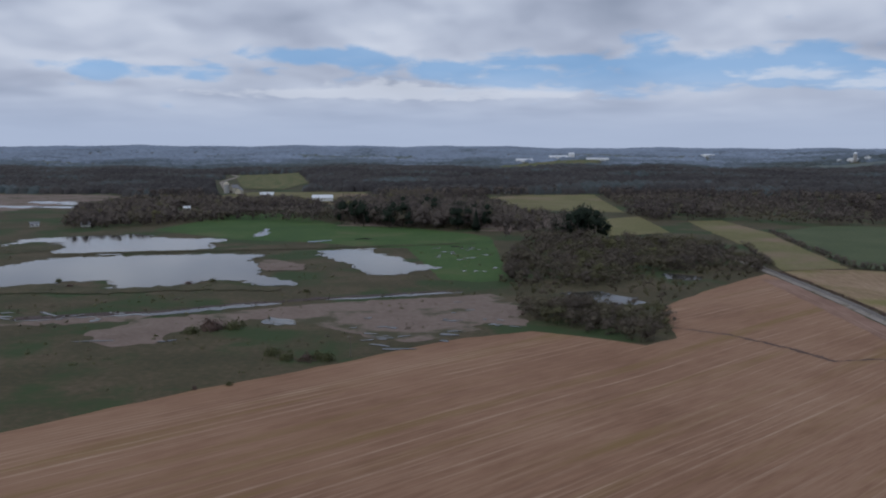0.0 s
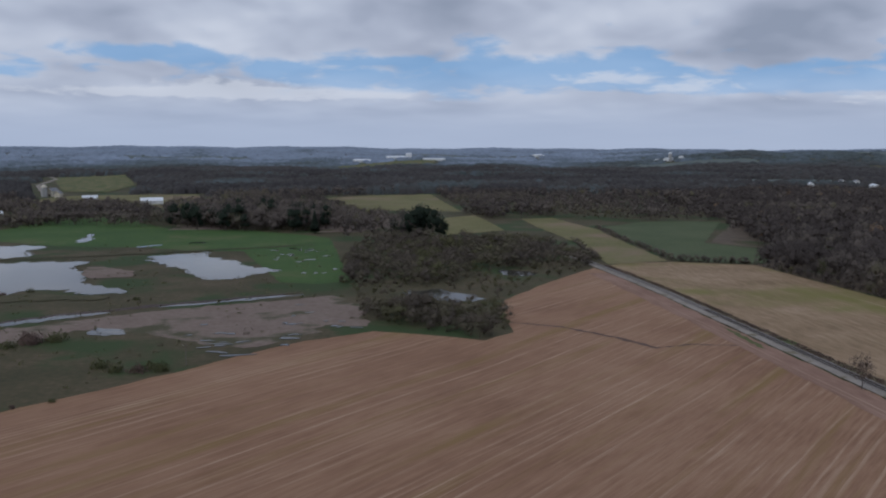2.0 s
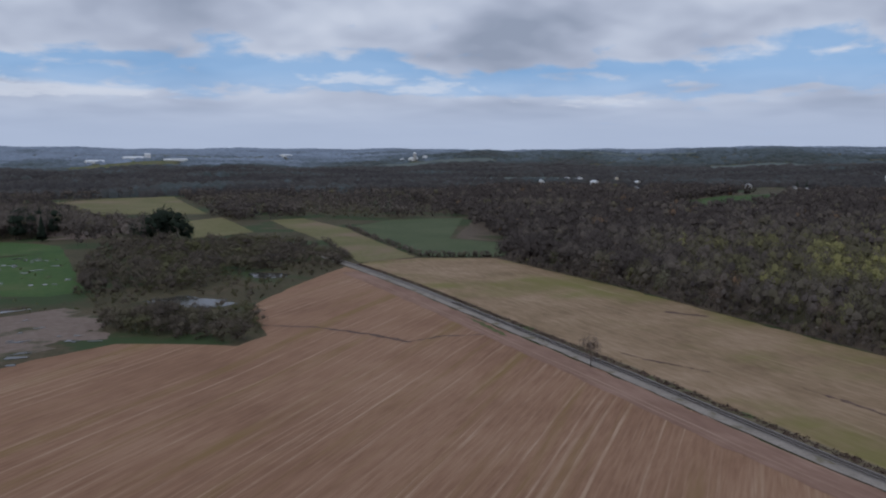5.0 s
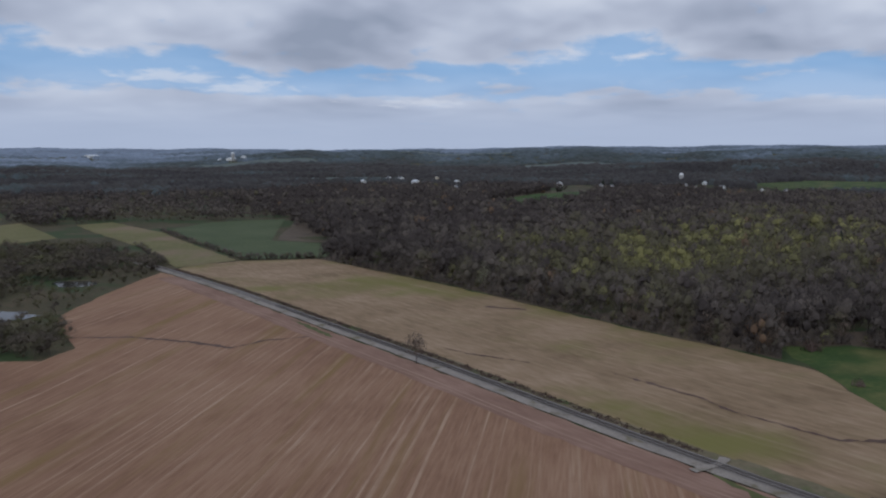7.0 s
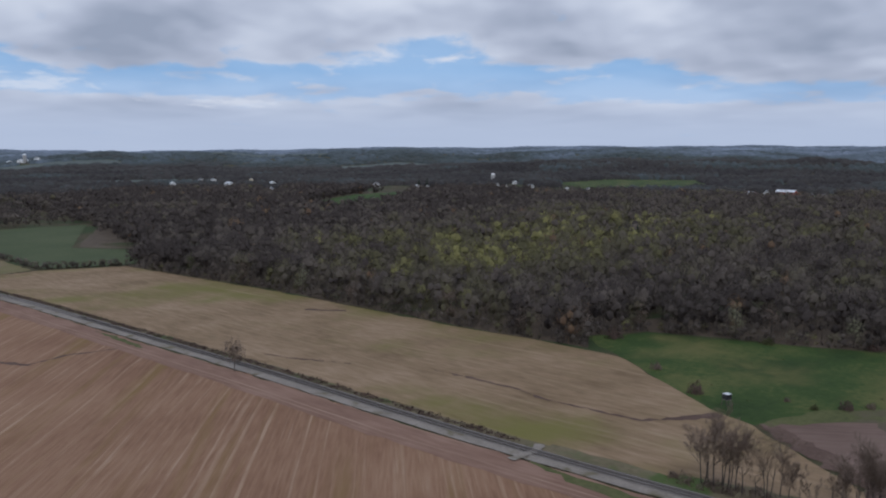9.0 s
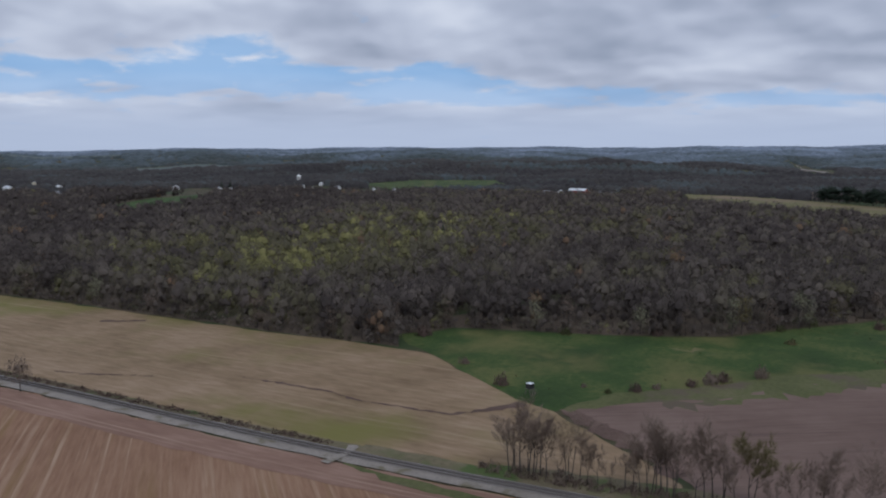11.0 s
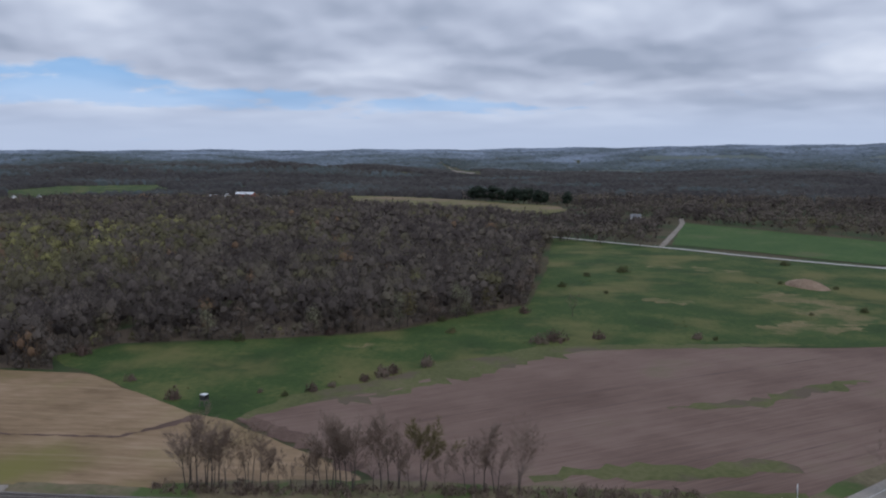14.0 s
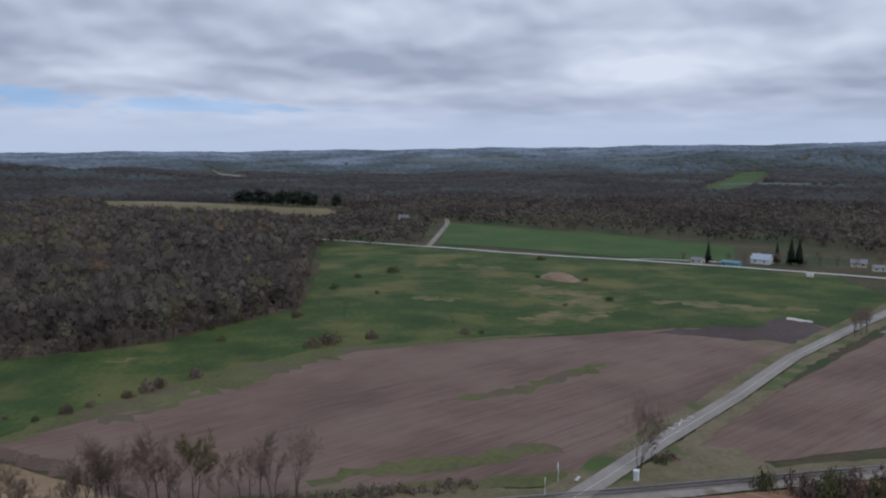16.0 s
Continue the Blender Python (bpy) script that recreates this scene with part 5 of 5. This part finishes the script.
def edge_tree(seed, x, y, tall, wide, mat, label, low=0.05, group="trees at the wood's edge", sprays=620):
    """A tree in bud at the foot of the wood: pale stem and soft crown."""
    ob = thing("tree", x, y, seed * 71 % 360, label, "tree", group)
    t, n = cheap_tree(np.random.RandomState(seed), sprays, wide, low, 9, 0.22)
    t = t[3:].reshape(-1, 3) * tall
    link_mesh("crown", t, np.arange(len(t)).reshape(-1, 3), mat, ob, normals=n[3:].reshape(-1, 3))
    bm = rod(bmesh.new(), (0, 0, -0.2), (0, 0, tall * 0.85), 0.014 * tall, 0.004 * tall, 6)
    for k in range(5):
        a = seed + k * 1.3
        rod(bm, (0, 0, tall * (0.15 + 0.1 * k)), (math.cos(a) * tall * wide * 0.4, math.sin(a) * tall * wide * 0.4, tall * (0.45 + 0.1 * k)), 0.006 * tall, 0.002 * tall, 4)
    part("trunk", bm, M["bark"], ob)


EDGE = [(329, 34, 15, 0.42, "pale"), (333, 31, 16, 0.5, "buds"), (352, 12, 15, 0.4, "pale"), (355, 8, 13, 0.45, "pale"), (318, 66, 12, 0.5, "pale"), (310, 92, 14, 0.45, "twigs"), (308, 104, 13, 0.5, "pale"), (282, 152, 11, 0.5, "twigs"), (272, 148, 10, 0.6, "twigs"), (265, 170, 12, 0.5, "twigs"), (266, 205, 14, 0.5, "twigs"),
        (270, 262, 15, 0.5, "twigs"), (274, 300, 14, 0.5, "pale"), (275, 345, 13, 0.55, "twigs"), (277, 392, 12, 0.5, "olive"), (390, -16, 12, 0.5, "twigs"), (425, -22, 13, 0.5, "twigs"), (470, -28, 13, 0.5, "twigs"), (372, 0, 10, 0.5, "buds"), (300, 138, 12, 0.5, "twigs"), (322, 50, 11, 0.5, "twigs"), (345, 22, 12, 0.5, "twigs")]
for k, (a, b, tall, wide, key) in enumerate(EDGE):
    edge_tree(k + 300, a, b, tall, wide, M[key], {"pale": "pale budding willow at the wood's edge", "buds": "yellow-green budding tree at the wood's edge", "twigs": "grey-brown bare tree at the wood's edge", "olive": "olive budding tree at the wood's edge"}[key])
edge_tree(401, 164.5, 212, 10.0, 0.78, M["twigs"], "round-headed bare tree at the edge of the track", 0.3, "lone trees", 900)
for k, (a, b, tall) in enumerate([(486, -308, 9), (489, -298, 8), (472, -322, 9), (462, -345, 10), (455, -352, 9), (445, -358, 9), (441, -372, 10), (500, -272, 7), (428, -368, 8), (466, -338, 7)]):
    edge_tree(410 + k, a, b, tall, 0.6, M["twigs"], "grey bare tree beside the lane houses", 0.15, "trees by the lane houses", 300)
# brush along the far side of the rails, and undergrowth below the tree row
q = np.random.RandomState(9)
ys = q.uniform(108, 470, 1700)
xs = np.interp(ys, [p[1] for p in RAIL], [p[0] for p in RAIL]) + q.uniform(2.3, 5.2, 1700)
woodland("trackside_brush", "dark red-brown brush beside the rails", [shrub_mesh(s, 26, 0.8, 3.0) for s in range(5)], xs, ys, q.uniform(0.35, 1.15, 1700), np.full(1700, 1.5), M["brush"], np.zeros(1700), q, "brush")
ys = q.uniform(-45, 70, 420)
xs = 166.5 + q.uniform(-2.0, 4.0, 420)
woodland("undergrowth", "brown saplings and brambles under the trees", [shrub_mesh(s, 46, 0.8, 2.0) for s in range(5)], xs, ys, q.uniform(0.5, 2.6, 420), np.full(420, 0.8), M["twigs"], np.zeros(420), q, "brush")


def spruce(seed, x, y, tall, wide, label, group, pointed=False):
    ob = thing("conifer", x, y, seed * 53 % 360, label, "tree", group)
    q = np.random.RandomState(seed)
    t, n = conifer_tree(q, 22, 13) if pointed else cheap_tree(q, 420, 0.55, 0.1, 9)
    t, n = t[3:], n[3:]
    t = t.reshape(-1, 3) * (tall * wide, tall * wide, tall)
    link_mesh("crown", t, np.arange(len(t)).reshape(-1, 3), M["conifer"], ob, normals=n.reshape(-1, 3))
    part("trunk", rod(bmesh.new(), (0, 0, -0.2), (0, 0, tall * 0.95), 0.02 * tall, 0.01, 6), M["bark"], ob)
    return ob


for k, (a, b, tall, wide) in enumerate([(495, -287, 14, 1.0), (480, -327, 14, 1.0), (474, -333, 17, 1.15), (470, -336, 17, 1.1)]):
    spruce(k + 1, a, b, tall, wide, "tall dark spruce beside the lane house", "spruces by the house", True)
for k, (a, b, tall, wide) in enumerate([(94, 640, 21, 1.2), (101, 634, 25, 1.2), (108, 640, 26, 1.2), (114, 634, 25, 1.2), (121, 644, 17, 1.3), (105, 646, 26, 1.2), (86, 652, 14, 1.3), (126, 648, 12, 1.3)]):
    spruce(k + 20, a, b, tall, wide, "dark pine in a clump above the thicket", "pine clump")
g = np.random.RandomState(5)
for k in range(34):
    a, b = g.uniform(-95, 40), 0
    b = 735 + (a + 95) / 135 * -40 + g.uniform(5, 120)
    spruce(k + 40, a, b, g.uniform(15, 24), 1.2, "dark pine in the mixed grove", "grove pines")
spruce(90, 27, 690, 20, 1.2, "dark pointed spruce at the meadow edge", "grove pines", True)
for k in range(26):
    f = g.rand()
    spruce(k + 100, 1225 - 140 * f + g.uniform(-8, 8), 25 - 130 * f + g.uniform(-8, 8), g.uniform(15, 24), 1.5, "dark pine behind the hilltop field", "hilltop pines")
for k, (a, b) in enumerate([(840, 455), (850, 440), (-330, 985), (1180, 960), (1172, 972), (560, 262), (548, 270)]):
    spruce(k + 140, a, b, 15, 1.3, "dark evergreen standing among bare trees", "single evergreens", True)


# ---- buildings ----
house(-155, 1090, 80, 14, 26, 4.5, 3.5, "white", "tin", "long white farm shed with tin roof", "barn", 0, big_door=True, name="barn")
for k, (a, b, turn, w, l, h, rise, wall, roof, label, cat) in enumerate([
        (-316, 1285, 30, 9, 14, 8, 4, "cream", "slate", "cream farm building by the far road", "barn"), (-243, 1170, 75, 9, 18, 4, 3, "white", "tin", "low white shed at the far farm", "shed"), (-300, 1250, 10, 8, 10, 6, 3, "cream", "slate", "cream farmhouse among trees", "house"),
        (-280, 925, 60, 5, 7, 3, 2, "white", "tin", "small white shed in bare trees", "shed"), (-314, 742, 80, 5, 7, 2.4, 1.6, "white", "slate", "small white house by the pond", "house"), (-359, 742, 60, 5, 7, 2.4, 1.6, "white", "slate", "small white house by the pond", "house"),
        (304, 3183, 85, 40, 60, 8, 4, "white", "tin", "large white hall far away", "hall"), (444, 3282, 85, 40, 70, 8, 4, "white", "tin", "large white hall far away", "hall"), (490, 3250, 85, 14, 20, 18, 4, "white", "tin", "tall white plant building far away", "hall"), (560, 3100, 85, 30, 80, 7, 3, "white", "tin", "long pale hall far away", "hall"),
        (1070, 3450, 60, 30, 50, 8, 4, "white", "tin", "pale hall at the far town", "hall"), (1334, 2768, 60, 20, 40, 9, 4, "white", "tin", "white farm building across the valley", "barn"), (1365, 2740, 20, 16, 24, 12, 4, "white", "slate", "white farmhouse far across the valley", "house"), (1300, 2790, 20, 16, 26, 8, 4, "white", "tin", "white shed far across the valley", "shed"),
        (913, 1338, 30, 9, 22, 5, 3, "white", "tin", "white house on the hill road", "house"), (1072, 1474, 20, 10, 20, 5, 3, "white", "slate", "white house on the hill road", "house"), (1096, 1464, 20, 10, 22, 5, 3, "white", "slate", "pale house on the hill road", "house"), (1171, 1434, 40, 10, 20, 5, 3, "cream", "slate", "pale house on the hill road", "house"),
        (979, 1261, 20, 10, 26, 5, 3, "white", "tin", "white long shed on the hill", "shed"), (1071, 1249, 30, 10, 24, 5, 3, "white", "tin", "white long shed on the hill", "shed"), (873, 1023, 50, 9, 14, 6, 3.5, "white", "slate", "white farmhouse with grey roof", "house"), (1109, 1017, 50, 12, 20, 8, 4, "white", "slate", "large white farmhouse on the green rise", "house"),
        (1125, 1032, 30, 10, 18, 6, 3.5, "white", "slate", "white farmhouse by dark trees", "house"), (1153, 961, 30, 8, 10, 5, 3, "white", "slate", "white house among trees", "house"), (1129, 918, 60, 8, 12, 6, 3, "white", "slate", "white house among trees", "house"),
        (1256, 863, 20, 8, 14, 6, 3, "white", "slate", "white house of a hill village", "house"), (1212, 811, 60, 8, 12, 5, 3, "cream", "slate", "cream house of a hill village", "house"), (1227, 771, 20, 8, 12, 7, 3, "white", "slate", "white house of a hill village", "house"), (1365, 894, 70, 8, 14, 5, 3, "white", "tin", "white house of a hill village", "house"),
        (1201, 686, 60, 8, 12, 6, 3, "white", "slate", "white house by the hilltop field", "house"), (1198, 646, 40, 8, 9, 6, 3, "white", "slate", "small white house by the hilltop field", "house"),
        (1238, 406, 20, 11, 20, 5, 4, "red", "tin", "red barn behind the wood", "barn"), (1255, 388, 80, 10, 14, 6, 4, "white", "tin", "white barn behind the wood", "barn"), (1310, 376, 10, 14, 36, 5, 4, "red", "tin", "long red barn with white tin roof", "barn"), (1267, 332, 30, 9, 14, 4, 3, "white", "slate", "grey farm shed behind the wood", "shed"), (1259, 309, 60, 8, 14, 4, 3, "white", "slate", "grey farm shed behind the wood", "shed"),
        (484, -319, 55, 8, 12, 3.0, 3.0, "white", "blue_roof", "white house with blue-grey roof by the lane", "house"), (479, -294, 60, 5, 12, 2.2, 1.0, "teal", "teal", "low teal garage beside the house", "garage"), (494, -279, 60, 4, 8, 2.4, 1.2, "cream", "slate", "low tan shed by the lane", "shed"),
        (453, -366, 40, 6, 9, 2.6, 2.0, "cream", "slate", "cream house by the lane", "house"), (433, -364, 30, 4, 7, 2.2, 1.4, "cream", "slate", "pale outbuilding by the lane", "shed"), (867, -152, 20, 7, 10, 4, 3, "white", "slate", "small white house among bare trees", "house")]):
    k_ = 0.8 if 1000 < a < 1900 and b < 1700 else 1.0
    house(a, b, turn, w * k_, l * k_, h * k_, rise * k_, wall, roof, label, cat, 2 if l < 16 else 4, chimney=(cat == "house" and k % 2 == 0), big_door=cat in ("barn", "hall", "shed"), name=cat)


def silo(x, y, r, h, label, dome="tin"):
    ob = thing("silo", x, y, 0, label, "silo")
    part("wall", rod(bmesh.new(), (0, 0, -0.2), (0, 0, h), r, r, 20), M["concrete"], ob)
    bm = bmesh.new()
    bmesh.ops.create_uvsphere(bm, u_segments=20, v_segments=10, radius=r * 1.03, matrix=Matrix.Translation((0, 0, h)))
    bmesh.ops.bisect_plane(bm, geom=bm.verts[:] + bm.edges[:] + bm.faces[:], plane_co=(0, 0, h), plane_no=(0, 0, -1), clear_outer=True)
    part("dome", bm, M[dome], ob, "white domed cap")
    return ob


silo(1380, 955, 4.0, 16, "tall silo with white dome above the wood", "white")
silo(-325, 1275, 4, 13, "cream silo at the far farm", "cream")
silo(1332, 2755, 6, 26, "pale silo at the far farm")


# ---- small things ----
def hunting_blind():
    ob = thing("hunting_blind", 226, 78, 20, "raised hunting blind with white roof on timber legs", "hunting blind")
    for sx in (-0.8, 0.8):
        for sy in (-0.8, 0.8):
            part("leg", rod(bmesh.new(), (sx * 1.25, sy * 1.25, -0.2), (sx, sy, 1.9), 0.08, 0.07), M["timber"], ob)
    part("floor", boxes((0, 0, 1.95, 1.9, 1.9, 0.12)), M["timber"], ob)
    part("cabin", boxes((-0.85, 0, 2.7, 0.08, 1.75, 1.4), (0.85, 0, 2.7, 0.08, 1.75, 1.4), (0, 0.85, 2.35, 1.62, 0.08, 0.7), (0, -0.85, 2.35, 1.62, 0.08, 0.7), (0, 0.85, 3.25, 1.62, 0.08, 0.3), (0, -0.85, 3.25, 1.62, 0.08, 0.3)), M["dark"], ob, "dark camouflage cloth")
    part("roof", boxes((0, 0, 3.48, 1.8, 1.8, 0.1)), M["tin"], ob, "white tin roof")
    bm = boxes((-0.25, -1.1, 1.0, 0.06, 0.06, 2.2), (0.25, -1.1, 1.0, 0.06, 0.06, 2.2))
    for k in range(6):
        box(bm, 0, -1.1, 0.25 + 0.33 * k, 0.5, 0.05, 0.05)
    part("ladder", bm, M["timber"], ob)


def signal_cabinet():
    ob = thing("signal_cabinet", 162.5, -79, 38, "pale steel signal cabinet beside the railway", "cabinet")
    part("base", boxes((0, 0, 0.1, 1.5, 1.2, 0.3)), M["concrete"], ob)
    bm = boxes((0, 0, 1.25, 1.3, 1.0, 2.0))
    bmesh.ops.bevel(bm, geom=bm.edges[:], offset=0.05, segments=2, affect="EDGES")
    part("body", bm, M["tin"], ob)
    part("roof", boxes((0, 0, 2.3, 1.5, 1.2, 0.1)), M["tin"], ob)
    door = part("door", boxes((0, -0.52, 1.25, 0.9, 0.05, 1.7)), M["white"], ob)
    part("handle", boxes((0.3, -0.57, 1.25, 0.06, 0.06, 0.25)), M["steel"], door)


def crossing_sign(x, y, turn):
    ob = thing("crossing_sign", x, y, turn, "white crossbuck sign with lamps at the level crossing", "sign", "crossing signs")
    part("post", rod(bmesh.new(), (0, 0, -0.3), (0, 0, 4.0), 0.07, 0.06, 8), M["tin"], ob)
    for s in (-1, 1):
        bm = bmesh.new()
        bmesh.ops.create_cube(bm, size=1, matrix=Matrix.Translation((0, -0.1 - 0.03 * s, 3.6)) @ Matrix.Rotation(s * 0.785, 4, "Y") @ Matrix.Diagonal((1.3, 0.04, 0.23, 1)))
        part("crossbuck_board", bm, M["white"], ob)
        part("lamp", rod(bmesh.new(), (s * 0.38, -0.12, 2.7), (s * 0.38, -0.24, 2.7), 0.2, 0.2, 12), M["dark"], ob, "dark round signal lamp")
    part("lamp_bar", boxes((0, -0.06, 2.7, 0.9, 0.06, 0.08)), M["tin"], ob)


def utility_pole(x, y, h):
    ob = thing("utility_pole", x, y, 20, "weathered timber pole at the field edge", "pole")
    part("pole", rod(bmesh.new(), (0, 0, -0.5), (0, 0, h), 0.16, 0.11, 8), M["timber"], ob)
    part("crossarm", boxes((0, 0, h - 0.5, 1.8, 0.12, 0.12)), M["timber"], ob)
    for s in (-0.7, 0, 0.7):
        part("insulator", rod(bmesh.new(), (s, 0, h - 0.44), (s, 0, h - 0.24), 0.05, 0.04, 8), M["concrete"], ob)


def trailer():
    ob = thing("trailer", 419, -307, 50, "small white box trailer on the grass by the lane", "trailer")
    bm = boxes((0, 0, 1.5, 1.9, 3.6, 1.9))
    bmesh.ops.bevel(bm, geom=bm.edges[:], offset=0.08, segments=2, affect="EDGES")
    part("body", bm, M["white"], ob)
    for s in (-1, 1):
        wheel = part("wheel", rod(bmesh.new(), (s * 0.85, 0.2, 0.36), (s * 1.07, 0.2, 0.36), 0.36, 0.36, 14), M["dark"], ob)
        part("hub", rod(bmesh.new(), (s * 1.07, 0.2, 0.36), (s * 1.10, 0.2, 0.36), 0.16, 0.14, 10), M["tin"], wheel)
    part("drawbar", rod(bmesh.new(), (0, -1.7, 0.6), (0, -2.9, 0.5), 0.06, 0.05), M["steel"], ob)


def earth_mound():
    ob = thing("earth_mound", 448, -168, 65, "long tan earth mound in the pasture", "mound")
    n, q = 28, np.random.RandomState(2)
    v, f = [], []
    for i in range(n + 1):
        for j in range(n + 1):
            a, b = (i / n - 0.5) * 2, (j / n - 0.5) * 2
            r = max(0, 1 - math.sqrt(a * a + b * b) ** 1.6)
            v.append((b * 7, a * 14, 4.0 * r ** 0.7 + 0.3 * noise.noise((a * 4, b * 4, 0)) * (r > 0) - 0.05))
    for i in range(n):
        for j in range(n):
            k = i * (n + 1) + j
            f.append((k, k + 1, k + n + 2, k + n + 1))
    link_mesh("heap", v, f, M["soil"], ob, shade=True)


hunting_blind()
signal_cabinet()
crossing_sign(159, -57, 30)
crossing_sign(166, -62.5, 210)
utility_pole(-31, 278, 7.0)
earth_mound()
trailer()
for k, (a, b) in enumerate([(455, -157), (440, -180)]):
    shrub(k + 130, a, b, 2.4, 1.2, M["olive"], "dark shrub at the end of the mound", "mound shrubs")


# rank tufts that roughen the marsh and the pasture
q = np.random.RandomState(17)
TUFTS = [shrub_mesh(s, 14, 0.6, 3.2) for s in range(6)]
mx, my = scatter([(-330, 120), (-300, 620), (-60, 640), (40, 600), (30, 340), (8, 312), (-64, 250)], 7.5, q, [STUBBLE, POND_A, POND_B, POND_C])
ok = field_noise(mx, my, 1 / 28) + q.normal(0, 0.15, len(mx)) > 0.12
mx, my = mx[ok], my[ok]
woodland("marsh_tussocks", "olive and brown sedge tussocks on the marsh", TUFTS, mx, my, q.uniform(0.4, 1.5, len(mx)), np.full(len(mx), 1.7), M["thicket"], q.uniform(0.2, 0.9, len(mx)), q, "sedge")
edge = np.vstack([wavering(p, 2.6, 1.0, k) for k, p in enumerate((POND_A, POND_B, POND_C))] + [wavering(np.array(CREEK) + (-1, 4), 2.2, 0.8, 5)])
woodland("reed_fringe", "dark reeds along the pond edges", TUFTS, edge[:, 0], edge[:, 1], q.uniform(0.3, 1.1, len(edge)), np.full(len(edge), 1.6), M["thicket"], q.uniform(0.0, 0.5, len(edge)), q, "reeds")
mx, my = scatter(PASTURE, 9.0, q)
ok = field_noise(mx, my, 1 / 30) + q.normal(0, 0.15, len(mx)) > 0.15
mx, my = mx[ok], my[ok]
woodland("pasture_tufts", "rank olive tufts in the pasture", TUFTS, mx, my, q.uniform(0.25, 0.8, len(mx)), np.full(len(mx), 1.8), M["olive"], np.zeros(len(mx)), q, "grass")


# puddles: shallow water lying on the meadow and the mud
def puddle(k, x, y, long, wide, turn):
    q = np.random.RandomState(k)
    a = np.arange(18) * 6.2832 / 18
    r = 1 + 0.25 * np.sin(2 * a + q.rand() * 6) + 0.2 * np.sin(3 * a + q.rand() * 6) + q.normal(0, 0.06, 18)
    c, s = math.cos(radians(turn)), math.sin(radians(turn))
    p = [(x + r[i] * (math.cos(a[i]) * long * c - math.sin(a[i]) * wide * s), y + r[i] * (math.cos(a[i]) * long * s + math.sin(a[i]) * wide * c)) for i in range(18)]
    bm = bmesh.new()
    bm.faces.new([bm.verts.new((px, py, 0.22 + float(height(x, y)))) for px, py in p])
    bmesh.ops.triangulate(bm, faces=bm.faces[:])
    tagged(part("puddle", bm, M["water"]), "shallow puddle of standing water on wet ground", "puddle", "puddles")


g = np.random.RandomState(12)
spots = [(g.uniform(-5, 32), g.uniform(470, 590), g.uniform(1, 3), g.uniform(1, 2.5)) for _ in range(22)]
spots += [(g.uniform(-35, 5), g.uniform(290, 345), g.uniform(1.0, 4), g.uniform(0.6, 1.4)) for _ in range(15)]
spots += [(g.uniform(-230, -110), g.uniform(318, 352), g.uniform(1.5, 6), g.uniform(0.6, 1.5)) for _ in range(15)]
spots += [(g.uniform(0, 34), g.uniform(320, 395), g.uniform(0.8, 2.5), g.uniform(0.5, 1.2)) for _ in range(8)]
spots += [(-16, 288, 5, 1.4), (2, 312, 4.5, 1.6), (4, 318, 3, 1.2), (-64, 334, 6, 4), (-126, 300, 6, 0.8), (-100, 300, 3, 1.2), (-92, 624, 8, 4), (-60, 640, 6, 4), (52, 790, 14, 30), (70, 760, 10, 12), (190, 520, 3, 8), (186, 600, 3, 10), (-495, 984, 30, 18), (-440, 975, 40, 12), (-490, 1060, 25, 25), (-450, 1032, 20, 14), (-560, 960, 40, 12)]
for k, (a, b, l, w) in enumerate(spots):
    puddle(k, a, b, l, w, g.uniform(-40, 40))
